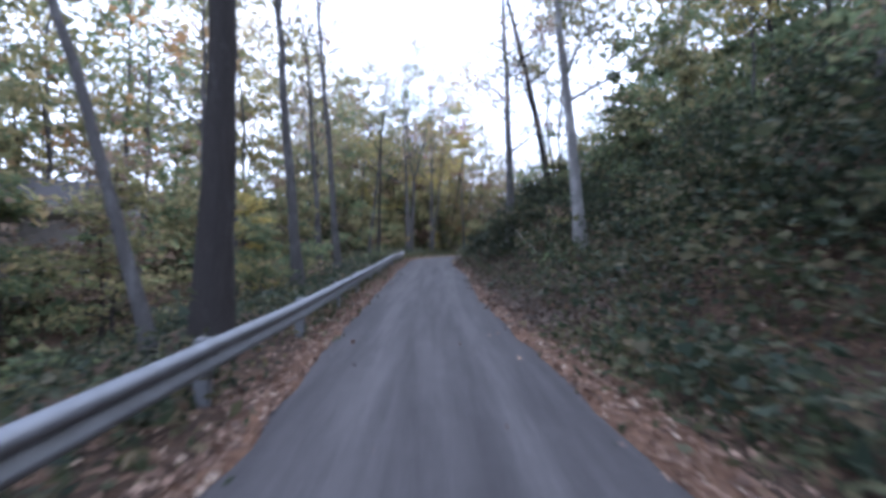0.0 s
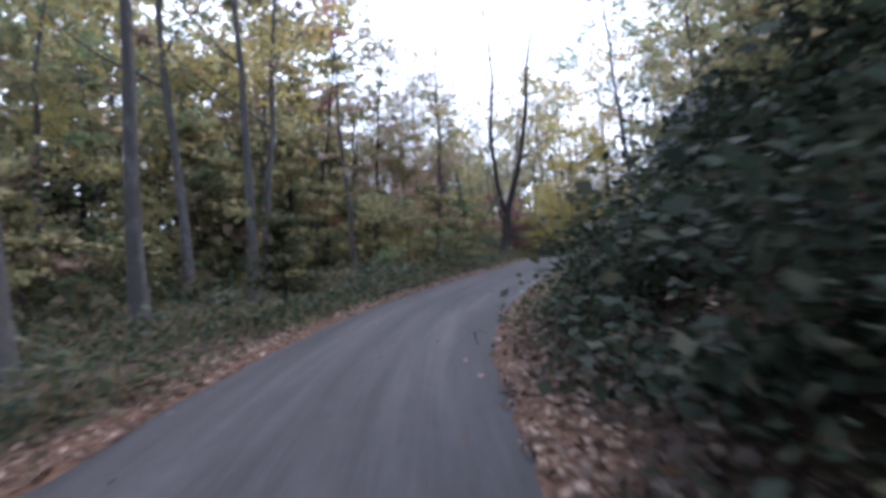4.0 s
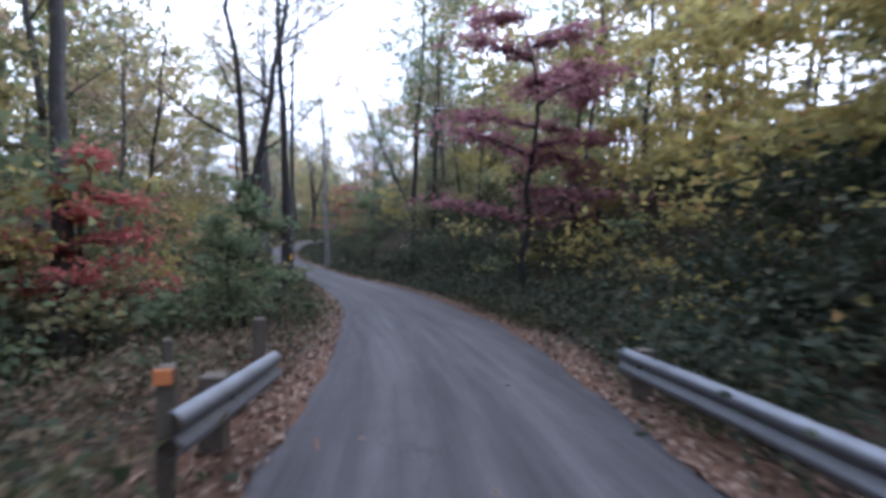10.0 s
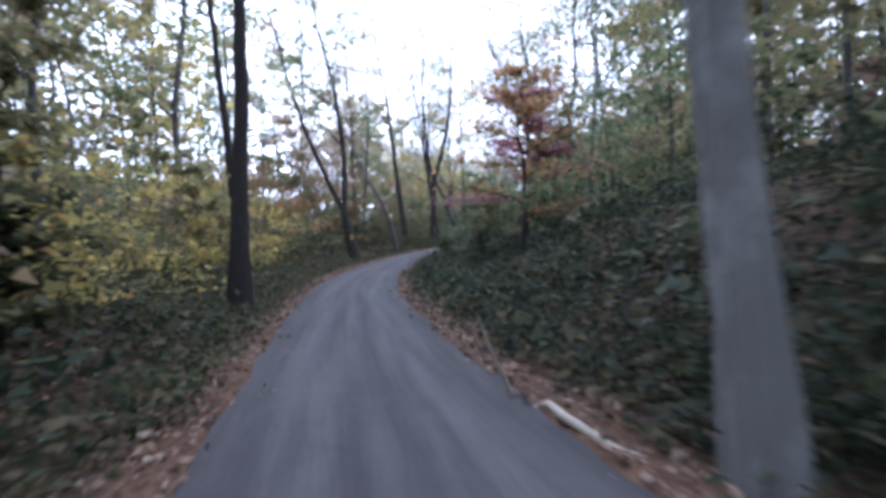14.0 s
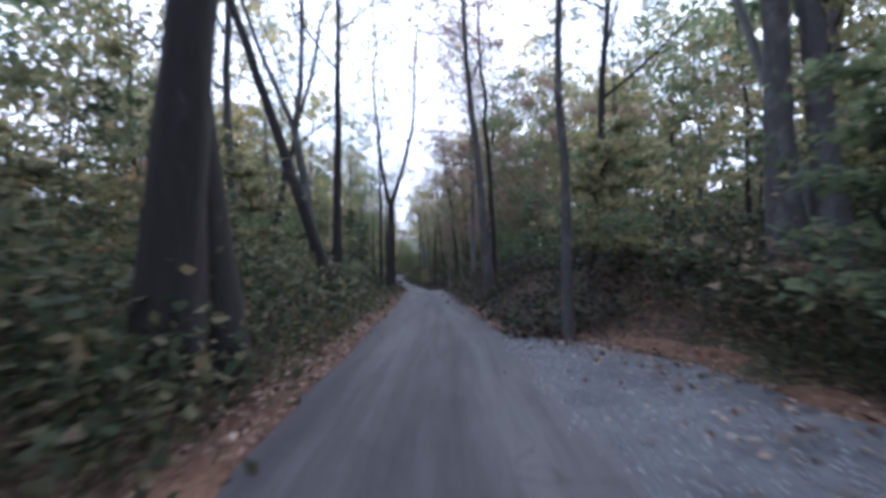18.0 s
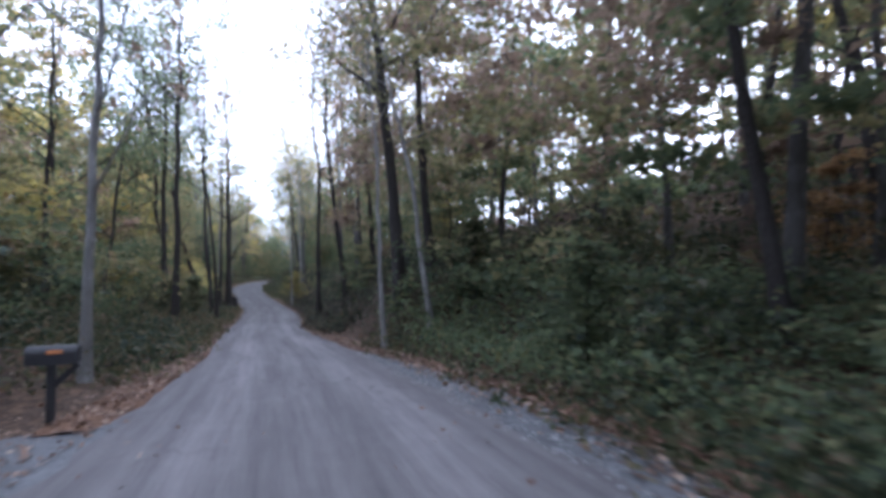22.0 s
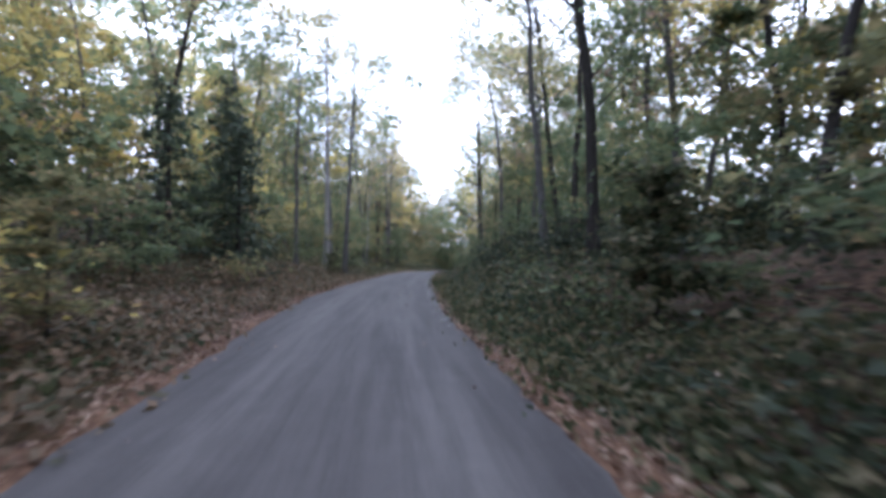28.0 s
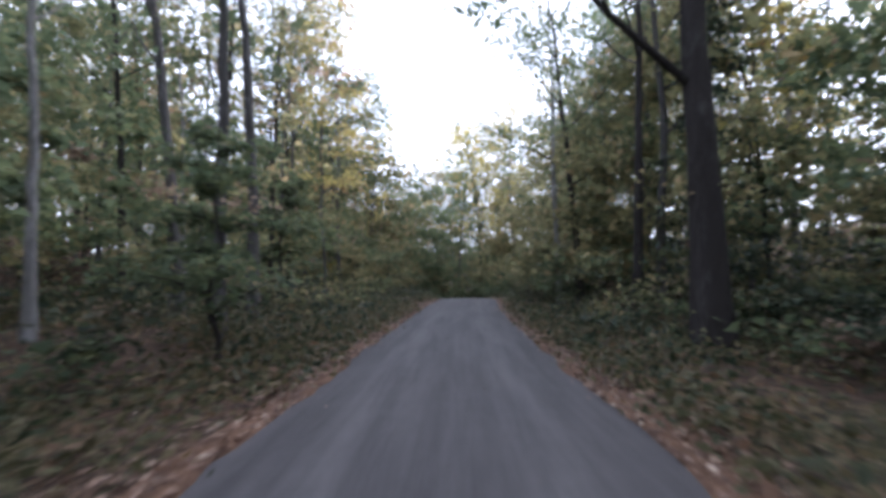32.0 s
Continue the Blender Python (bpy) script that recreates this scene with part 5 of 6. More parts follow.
# Dark bank bushes: the darkened leaf colours also stand for shade inside the growth.
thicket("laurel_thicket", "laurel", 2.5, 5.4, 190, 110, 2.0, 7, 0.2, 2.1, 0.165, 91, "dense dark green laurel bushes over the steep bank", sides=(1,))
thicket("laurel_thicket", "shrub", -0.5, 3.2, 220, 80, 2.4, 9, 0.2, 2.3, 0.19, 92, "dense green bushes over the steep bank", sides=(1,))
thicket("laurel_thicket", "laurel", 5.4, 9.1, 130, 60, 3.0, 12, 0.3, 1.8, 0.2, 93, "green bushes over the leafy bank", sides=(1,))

thicket("thicket", "yellow", 8.3, 10.6, 170, 60, 10.5, 24, 0.3, 8.0, 0.3, 94, "yellow autumn trees and bushes behind the side drive", sides=(1,))
thicket("thicket", "olive", 8.0, 12.0, 200, 60, 9.0, 24, 0.3, 7.0, 0.3, 95, LOW, sides=(1,))
thicket("laurel_thicket", "laurel", 9.25, 10.05, 130, 60, 13, 17, 0.1, 3.0, 0.24, 140, "dark bushes that close the end of the side drive", sides=(1,))
thicket("canopy", "olive", 8.2, 9.3, 120, 60, 5, 15, 4, 14, 0.28, 146, "olive boughs hanging over the leafy bank", sides=(1,), rise=3.0)
BUSH = "low dark bushes crowding the bank"
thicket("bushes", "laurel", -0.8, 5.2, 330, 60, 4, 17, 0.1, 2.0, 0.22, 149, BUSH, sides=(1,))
thicket("bushes", "shrub", 5.4, 9.2, 150, 60, 4, 15, 0.1, 1.3, 0.22, 150, BUSH, sides=(1,))
thicket("bushes", "laurel", 26.5, 33, 260, 60, 3.5, 15, 0.1, 2.0, 0.22, 151, BUSH, sides=(1,))
thicket("canopy", "green", 29.2, 32.4, 150, 60, 5, 15, 1.0, 10, 0.28, 152, "dark green boughs beside the lane", sides=(1,), rise=2.0)
thicket("bushes", "laurel", 10.2, 36, 520, 60, 2.6, 13, 0.1, 1.7, 0.22, 147, BUSH, sides=(1, 1, -1))
thicket("bushes", "shrub", 10.2, 36, 620, 60, 2.2, 14, 0.1, 1.6, 0.22, 148, "low green bushes crowding the bank", sides=(1, 1, -1))
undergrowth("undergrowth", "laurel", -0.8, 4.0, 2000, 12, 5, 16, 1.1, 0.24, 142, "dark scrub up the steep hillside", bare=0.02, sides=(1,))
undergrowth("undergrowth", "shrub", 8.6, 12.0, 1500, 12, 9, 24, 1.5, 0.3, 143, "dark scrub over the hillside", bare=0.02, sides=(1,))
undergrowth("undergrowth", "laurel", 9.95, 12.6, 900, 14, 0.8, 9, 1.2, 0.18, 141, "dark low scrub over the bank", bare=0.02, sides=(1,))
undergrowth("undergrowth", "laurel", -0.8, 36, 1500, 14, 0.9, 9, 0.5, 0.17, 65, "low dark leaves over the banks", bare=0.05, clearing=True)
undergrowth("undergrowth", "shrub", -0.8, 36, 5200, 9, 9, 30, 1.3, 0.42, 58, "dark scrub over the hillsides", bare=0.2)
undergrowth("undergrowth", "fern", -0.8, 36, 3200, 8, 8, 28, 0.7, 0.34, 59, "browning scrub over the hillsides", bare=0.3)
thicket("thicket", "yellow", 13.9, 16.6, 150, 60, 2.4, 10, 0.4, 4.5, 0.22, 96, "yellow autumn bushes beside the lane", sides=(-1,))
thicket("thicket", "orange", 16.6, 19.4, 90, 60, 3.0, 12, 1.0, 7.0, 0.22, 97, "orange-brown autumn boughs among the trunks", sides=(-1,))
thicket("thicket", "yellow", 26.3, 28.8, 130, 60, 2.6, 12, 0.6, 8.0, 0.22, 98, "golden autumn boughs among the trunks", sides=(-1,))
undergrowth("dead_ferns", "dead", 0.8, 5.2, 1100, 12, 0.5, 4.5, 0.5, 0.18, 67, "dead brown weeds over the steep bank", bare=0.15, sides=(1,))
undergrowth("dead_ferns", "dead", 6.3, 9.2, 1500, 16, 1.2, 10, 0.5, 0.13, 66, "dead brown weeds over the leafy bank", bare=0.2, sides=(1,))
undergrowth("dead_ferns", "dead", 18.9, 21.7, 1100, 14, 0.3, 8, 0.7, 0.2, 60, "dead brown ferns over the low bank", bare=0.1, sides=(1,))
undergrowth("dead_ferns", "dead", 23.6, 24.6, 400, 12, 0.4, 8, 0.6, 0.2, 62, "dead brown ferns over the low bank", bare=0.2, sides=(1,))
undergrowth("dead_ferns", "rust", 10.55, 11.1, 190, 16, 0.8, 4.5, 0.6, 0.14, 68, "rust-brown ferns behind the short guardrail", bare=0.1, sides=(-1,))
undergrowth("dead_ferns", "dead", 24.4, 27.2, 1100, 12, 0.5, 8, 0.6, 0.2, 69, "dead brown weeds over the low bank", bare=0.1, sides=(1,))
undergrowth("undergrowth", "laurel", 12.2, 16.8, 1500, 14, 0.8, 8, 0.6, 0.18, 110, "dark low scrub over the bank", bare=0.05, sides=(1,))
undergrowth("undergrowth", "laurel", 18.4, 20.6, 800, 14, 0.7, 6, 0.6, 0.18, 113, "dark low scrub over the bank", bare=0.05, sides=(1,))
undergrowth("undergrowth", "laurel", 23.6, 26.6, 900, 14, 0.8, 8, 0.6, 0.18, 111, "dark low scrub over the bank", bare=0.1, sides=(1,))
undergrowth("ferns", "fern", 23.6, 26.6, 1100, 12, 0.5, 7, 0.5, 0.2, 112, "yellowing grass and ferns on the verge", bare=0.02, sides=(-1,))
undergrowth("ferns", "fern", 30.6, 34.0, 1700, 12, 0.5, 7, 0.5, 0.2, 114, "yellowing grass and ferns on the verge", bare=0.05)
thicket("laurel_thicket", "green", 1.2, 5.2, 160, 60, 5, 17, 0.3, 2.4, 0.24, 130, "green bushes up the steep bank", sides=(1,))
thicket("laurel_thicket", "laurel", 9.98, 11.0, 190, 70, 2.5, 14, 0.1, 2.2, 0.21, 153, "dark bushes under the yellow trees beside the side drive", sides=(1,))
thicket("laurel_thicket", "shrub", 18.0, 19.6, 130, 80, 1.2, 6, 0.1, 1.1, 0.17, 154, "dark low bushes round the foot of the great trunk", sides=(-1,))
thicket("canopy", "brown", 20.9, 22.4, 110, 60, 0.8, 9, 5.0, 17, 0.3, 155, "russet boughs leaning over the lane", sides=(1,), rise=5.0)
thicket("canopy", "green", 21.1, 22.6, 80, 60, 2, 10, 4.0, 15, 0.3, 156, "green boughs leaning over the lane", sides=(1,), rise=5.0)
DIM = "dim bushes among the trunks deeper in the woods"
thicket("thicket", "shrub", 18.2, 21.5, 170, 60, 4.5, 16, 0.4, 4.9, 0.24, 157, DIM, sides=(-1,))
thicket("thicket", "shrub", 9.6, 12.2, 110, 60, 6, 17, 0.4, 4.9, 0.24, 158, DIM, sides=(-1,))
thicket("thicket", "shrub", 26.7, 29.4, 120, 60, 5, 15, 0.4, 4.9, 0.24, 159, DIM, sides=(-1,))
thicket("canopy", "olive", 12.5, 14.6, 190, 60, 9.2, 22, 0.5, 12, 0.3, 160, "leafy trees massed above the cut bank", sides=(1,), rise=1.2)
thicket("canopy", "yellow", 12.5, 14.2, 110, 60, 9.2, 20, 1.0, 11, 0.3, 161, "yellowing trees massed above the cut bank", sides=(1,), rise=1.2)
undergrowth("undergrowth", "laurel", 12.0, 14.4, 1000, 14, 1.0, 9, 0.38, 0.17, 162, "low dark leaves over the cut bank", bare=0.35, sides=(1,))
thicket("laurel_thicket", "laurel", 12.3, 13.25, 130, 80, 2.0, 9, 0.1, 1.3, 0.17, 163, "dense dark bushes over the bank", sides=(1,))
undergrowth("undergrowth", "laurel", -0.8, 3.2, 700, 14, 1.1, 6, 0.45, 0.17, 164, "low dark weeds behind the guardrail", bare=0.05, sides=(-1,))
thicket("canopy", "olive", 8.8, 10.5, 200, 60, 13, 28, 6, 17, 0.35, 165, HILL, sides=(1,), rise=1.2)
thicket("canopy", "brown", 8.6, 10.3, 120, 60, 13, 27, 6, 17, 0.35, 166, HILL, sides=(1,), rise=1.2)
thicket("canopy", "plum", 9.0, 11.2, 40, 60, 6, 14, 6, 13, 0.26, 167, "dull red boughs among the trunks", sides=(-1,), rise=3.0)
thicket("canopy", "brown", 8.9, 11.2, 80, 60, 6, 16, 5, 14, 0.28, 168, NEAR, sides=(-1,), rise=3.0)
thicket("canopy", "orange", 17.3, 18.5, 50, 60, 5, 12, 3, 11, 0.26, 169, "orange-brown boughs among the trunks", sides=(-1,), rise=3.0)
thicket("canopy", "brown", 17.3, 18.6, 60, 60, 5, 13, 4, 13, 0.28, 170, NEAR, sides=(-1,), rise=3.0)
thicket("laurel_thicket", "laurel", 8.55, 9.2, 110, 80, 3.2, 8.5, 0.1, 1.3, 0.17, 171, "dark green bushes over the knoll", sides=(1,))
undergrowth("dead_ferns", "dead", 13.3, 14.1, 260, 14, 2.9, 9, 0.3, 0.15, 149, "brown cut brush round the sawn logs", bare=0.1, sides=(1,))
thicket("far_thicket", "shrub", -1, 8.5, 640, 50, 17, 46, 0.2, 6.5, 0.7, 150, "dim bushes over the slopes deep in the woods", sides=(-1,))
thicket("far_thicket", "olive", -1, 8.5, 420, 50, 20, 48, 1.0, 12, 0.8, 151, "dim boughs over the slopes deep in the woods", sides=(-1,))
thicket("laurel_thicket", "green", 21.9, 23.7, 150, 90, 1.9, 8, 0.1, 0.9, 0.17, 134, "dense low green bushes beside the gravel shoulder", sides=(1,))
undergrowth("grass", "green", 21.7, 23.5, 800, 14, 1.5, 7, 0.7, 0.17, 146, "tall green weeds beside the gravel shoulder", 0.3, bare=0.02, sides=(1,))
thicket("canopy", "olive", 26.2, 29.4, 190, 60, 6, 17, 1.0, 13, 0.3, 147, "dim leafy boughs over the low bank", sides=(1,), rise=1.2)
thicket("canopy", "green", 26.0, 29.4, 190, 60, 7, 18, 1.0, 13, 0.3, 148, "dim leafy boughs over the low bank", sides=(1,), rise=1.2)
thicket("laurel_thicket", "laurel", 3.2, 5.1, 120, 110, 1.1, 4.5, 0.2, 2.0, 0.16, 135, "dense dark green laurel bushes close to the lane", sides=(1,))
undergrowth("dead_ferns", "rust", 27.6, 31.2, 1500, 14, 0.4, 8, 0.9, 0.22, 63, "tall browning ferns along the verge", bare=0.05, sides=(-1,))
undergrowth("grass", "shrub", 27.8, 31.0, 1300, 12, 0.55, 2.8, 0.45, 0.2, 64, "long rough grass along the verge", 0.1, bare=0.05, sides=(1,))
SHRUBS = "low green shrubs and brambles beside the lane"
undergrowth("undergrowth", "shrub", -0.8, 16, 5200, 14, 0.7, 12, 0.9, 0.18, 51, SHRUBS, clearing=True)
undergrowth("undergrowth", "shrub", 16, 36, 6200, 14, 0.7, 12, 0.8, 0.18, 52, SHRUBS)
undergrowth("undergrowth", "laurel", -0.8, 16, 3200, 14, 1.2, 11, 1.2, 0.22, 55, "dark green laurel scrub on the bank", sides=(1, 1, -1), bare=0.3, clearing=True)
undergrowth("undergrowth", "laurel", 16, 36, 2600, 14, 1.2, 11, 1.0, 0.2, 56, "dark green scrub under the trees", bare=0.45)
undergrowth("ferns", "fern", -0.8, 36, 9000, 12, 0.6, 9, 0.5, 0.2, 53, "browning ferns and weeds on the verge", bare=0.28, clearing=True)
undergrowth("grass", "shrub", -0.8, 36, 5200, 9, 0.5, 4.5, 0.3, 0.16, 57, "short rough grass along the verge", 0.1, bare=0.3)
undergrowth("fallen_leaves", "litter", -0.8, 36, 11000, 8, 0.2, 8, 0.04, 0.12, 54, "fallen leaves over the forest floor", 0.9)


def road_leaves(seed):
    """Single fallen leaves, thick along the edges and a few on the asphalt."""
    r = np.random.RandomState(seed)
    n = 88000
    u = r.uniform(-0.4, 36, n)
    l, rg = edges(u)
    side = np.where(r.rand(n) < 0.5, -1, 1)
    d = np.abs(r.normal(0.0, 0.42, n)) * litter_reach(u, side) - 0.05 * r.rand(n) - 0.1 * lumps(u * 11, side * 30.0, 0.8) + 0.03
    on = r.rand(n) < 0.006
    bare = mouth(u, side) & (side > 0) & (r.rand(n) < 0.8)
    off = np.where(side > 0, rg + shoulder(u) + d, l - d)
    on |= mouth(u, side) & (r.rand(n) < 0.2)
    off = np.where(on, r.uniform(l, rg), off)
    drive = (side < 0) & (u > 21.95) & (u < 22.72) & (r.rand(n) < 0.5)
    off = np.where(drive, l - 5 * r.rand(n), off)
    strewn = (side > 0) & (shoulder(u) > 0.3) & (r.rand(n) < 0.6)
    off = np.where(strewn, rg + shoulder(u) * r.rand(n) ** 0.5, off)
    u, off, l, rg = u[~bare], off[~bare], l[~bare], rg[~bare]
    n = len(u)
    p = road(u)
    k = np.clip(((u - U0) / 0.04).astype(int), 0, len(LINE_U) - 1)
    x, y = p[:, 0] + NORMAL[k, 0] * off, p[:, 1] + NORMAL[k, 1] * off
    z = np.maximum(ground(x, y), p[:, 2] + 0.02) + 0.016 + 0.03 * np.clip(np.maximum(l - off, off - rg) / 0.3, 0, 1) + 0.016 * r.rand(n)
    v, f = leaf_quads(np.stack([x, y, z], -1), r.uniform(0.05, 0.125, n), r, 0.8, 0.65)
    tagged(mesh_object("fallen_leaves", v, f, LEAF["litter"], soft=False), "dry orange-brown leaves strewn along the lane", "leaf litter", kind="stuff")


def stone_chips(u0, u1, n, inner, outer, seed, label):
    """Small loose stones along the lane's right edge: worn eight-sided pebbles in one mesh."""
    r = np.random.RandomState(seed)
    u = r.uniform(u0, u1, n)
    _, rg = edges(u)
    off = rg + inner + (outer - inner) * r.rand(n)
    p = road(u)
    k = np.clip(((u - U0) / 0.04).astype(int), 0, len(LINE_U) - 1)
    x, y = p[:, 0] + NORMAL[k, 0] * off, p[:, 1] + NORMAL[k, 1] * off
    z = np.maximum(p[:, 2] + 0.022, ground(x, y) + 0.03)
    shape = np.array([(1, 0, 0), (0, 1, 0), (-1, 0, 0), (0, -1, 0), (0, 0, 0.7), (0, 0, -0.7)], float)
    size = r.uniform(0.012, 0.034, n)[:, None, None] * r.uniform(0.7, 1.3, (n, 6, 1))
    turn = r.uniform(0, 6.28, n)
    c, s = np.cos(turn)[:, None], np.sin(turn)[:, None]
    q = shape[None] * size
    q = np.stack([q[..., 0] * c - q[..., 1] * s, q[..., 0] * s + q[..., 1] * c, q[..., 2]], -1)
    v = q + np.stack([x, y, z], -1)[:, None]
    sides = np.array([(0, 1, 4), (1, 2, 4), (2, 3, 4), (3, 0, 4), (1, 0, 5), (2, 1, 5), (3, 2, 5), (0, 3, 5)])
    f = (sides[None] + 6 * np.arange(n)[:, None, None]).reshape(-1, 3)
    tagged(mesh_object("stone_chips", v.reshape(-1, 3), f, CHIPS, soft=False), label, "gravel", kind="stuff")


road_leaves(61)
stone_chips(5.4, 8.6, 900, -0.55, 0.05, 81, "pale stone chips along the crumbling asphalt edge")
stone_chips(9.35, 9.95, 700, -0.5, 6.0, 82, "loose stones on the gravel side drive")
stone_chips(17.85, 19.0, 1000, -0.4, 1.9, 83, "loose stones on the gravel pull-off")
stone_chips(21.9, 23.3, 800, -0.4, 0.8, 84, "loose stones on the gravel shoulder")
stone_chips(29.0, 31.2, 350, -0.4, 0.05, 85, "pale stone chips along the crumbling asphalt edge")

# ---------------------------------------------------------------- things beside the road
BEAM = [(0.0, 0.0), (0.03, -0.005), (0.085, -0.045), (0.085, -0.1), (0.02, -0.15), (0.02, -0.165), (0.085, -0.215), (0.085, -0.27), (0.03, -0.305), (0.0, -0.312)]


def rail_points(us, offs, n):
    """Points along a rail's line and the way across it, towards the road."""
    u = np.linspace(us[0], us[-1], n)
    o = np.interp(u, us, offs)
    p = road(u)
    k = np.clip(((u - U0) / 0.04).astype(int), 0, len(LINE_U) - 1)
    q = p + NORMAL[k] * o[:, None]
    d = np.gradient(q, axis=0)
    d[:, 2] = 0
    d /= np.linalg.norm(d, axis=1)[:, None]
    return q, d


def box_bm(size, at=(0, 0, 0), turn=0.0, bevel=0.01):
    bm = bmesh.new()
    bmesh.ops.create_cube(bm, size=1, matrix=Matrix.Translation(at) @ Matrix.Rotation(turn, 4, "Z") @ Matrix.Diagonal((*size, 1)))
    bmesh.ops.bevel(bm, geom=bm.edges[:], offset=bevel, segments=1, affect="EDGES")
    return bm


def guardrail(us, offs, side, top, spacing, post_mat, post_size, label, sink=0.0, stick=0.0, first_post=0.3):
    """A steel W-beam on posts. side: +1 where the road lies to the rail's right."""
    n = max(int((us[-1] - us[0]) * 12), 6)
    q, d = rail_points(us, offs, n)
    across = np.stack([d[:, 1], -d[:, 0], 0 * d[:, 0]], -1) * side
    prof = np.array(BEAM + [(x - 0.012, z) for x, z in BEAM[::-1]])
    v = q[:, None, :] + across[:, None, :] * prof[None, :, :1] + np.array([0, 0, 1.0])[None, None] * (top + prof[None, :, 1:])
    m = len(prof)
    i = np.arange(n * m).reshape(n, m)
    j = np.roll(i, -1, 1)
    f = np.stack([i[:-1], i[1:], j[1:], j[:-1]], -1).reshape(-1, 4)
    root = new("guardrail")
    root.location = q[0]
    origin = np.array(q[0])
    mesh_object("beam", v.reshape(-1, 3) - origin, f, ZINC, root, "galvanised steel beam with two ridges", soft=False)
    length = np.concatenate([[0], np.cumsum(np.linalg.norm(np.diff(q, axis=0), axis=1))])
    s = first_post
    while s < length[-1]:
        p = np.array([np.interp(s, length, q[:, c]) for c in range(3)])
        w = np.array([np.interp(s, length, d[:, c]) for c in range(3)])
        a = math.atan2(w[1], w[0])
        c = np.array([math.sin(a), -math.cos(a), 0]) * side
        at = p - c * (post_size[1] / 2 + 0.012)
        foot = float(ground(at[0], at[1])[0]) - 0.35
        head = p[2] + top + stick
        part("post", box_bm((post_size[0], post_size[1], head - foot), (*(at[:2] - origin[:2]), (head + foot) / 2 - origin[2]), a, 0.008), post_mat, root)
        bm = bmesh.new()
        bolt = p + c * 0.03 + np.array([0, 0, top - 0.157]) - origin
        bmesh.ops.create_icosphere(bm, subdivisions=1, radius=0.022, matrix=Matrix.Translation(bolt))
        part("bolt", bm, POST_STEEL, root)
        s += spacing
    return tagged(root, label, "guardrail", "guardrails")


guardrail([-4, 0.7, 2.3, 3.4, 3.8, 4.33], [-2.1, -2.15, -2.65, -3.2, -3.8, -4.97], 1, 0.64, 3.81, POST_STEEL, (0.11, 0.15), "long galvanised steel guardrail on steel posts above the drop", first_post=0.6)
guardrail([10.36, 10.62], [-1.52, -1.4], 1, 0.66, 2.4, OLD_WOOD, (0.18, 0.2), "short steel guardrail on dark timber posts by the culvert", stick=0.03, first_post=1.0)
guardrail([10.24, 10.66], [2.64, 2.85], -1, 0.62, 3.6, OLD_WOOD, (0.18, 0.2), "short steel guardrail on dark timber posts by the culvert", stick=0.03, first_post=0.25)


def lone_post(name, x, y, h, w, label, cap=None):
    z = float(ground(x, y)[0])
    root = new(name)
    root.location = (x, y, z)
    part("shaft", box_bm((w, w, h + 0.3), (0, 0, h / 2 - 0.15), 0.4, 0.015), OLD_WOOD, root)
    if cap:
        part("marker", box_bm((w * 0.95, 0.02, 0.1), (0, -w / 2 - 0.012, h - 0.06), 0.0, 0.003), cap, root, "orange reflector")
    return tagged(root, label, "post", "posts by the culvert")


x, y, z = place(10.375, -1.6)
lone_post("marker_post", x, y, 0.95, 0.12, "dark timber post with an orange marker at the rail's end", ORANGE_PAINT)
x, y, z = place(10.72, -1.75)
lone_post("fence_post", x, y, 0.95, 0.14, "weathered dark timber post behind the guardrail")
x, y, z = place(10.62, -2.5)
lone_post("fence_post", x, y, 0.8, 0.1, "weathered dark timber post behind the guardrail")


def mailbox(x, y, heading):
    """A dark box with a rounded top, its door and flag, on a braced timber post."""
    z = float(ground(x, y)[0])
    root = new("mailbox")
    root.location = (x, y, z)
    root.rotation_euler = (0, 0, heading)
    part("post", box_bm((0.09, 0.09, 1.2), (0, 0, 0.4), 0, 0.01), BLACK_METAL, root)
    bm = bmesh.new()
    bmesh.ops.create_cube(bm, size=1, matrix=Matrix.Translation((0.14, 0, 0.84)) @ Matrix.Rotation(radians(45), 4, "Y") @ Matrix.Diagonal((0.07, 0.07, 0.42, 1)))
    part("brace", bm, BLACK_METAL, root)
    bm = bmesh.new()
    prof = [(-0.1, 0), (0.1, 0), (0.1, 0.13)] + [(0.1 * math.cos(a), 0.13 + 0.1 * math.sin(a)) for a in np.linspace(0.3, math.pi - 0.3, 7)] + [(-0.1, 0.13)]
    ends = [[bm.verts.new((s, px, 1.0 + pz)) for px, pz in prof] for s in (-0.26, 0.28)]
    m = len(prof)
    for i in range(m):
        bm.faces.new((ends[0][i], ends[0][(i + 1) % m], ends[1][(i + 1) % m], ends[1][i]))
    bm.faces.new(ends[0][::-1])
    bm.faces.new(ends[1])
    box = part("box", bm, BLACK_METAL, root, "dark blue-black box with a rounded top")
    part("door", box_bm((0.015, 0.19, 0.2), (0.29, 0, 1.11), 0, 0.004), BLACK_METAL, box)
    part("flag", box_bm((0.16, 0.008, 0.04), (0.05, -0.11, 1.16), 0, 0.002), ORANGE_PAINT, box, "small red flag")
    return tagged(root, "dark mailbox on a braced post at the drive's mouth", "mailbox")


x, y, z = place(22.72, -2.68)
mailbox(x, y, radians(-8)).location.z -= 0.2


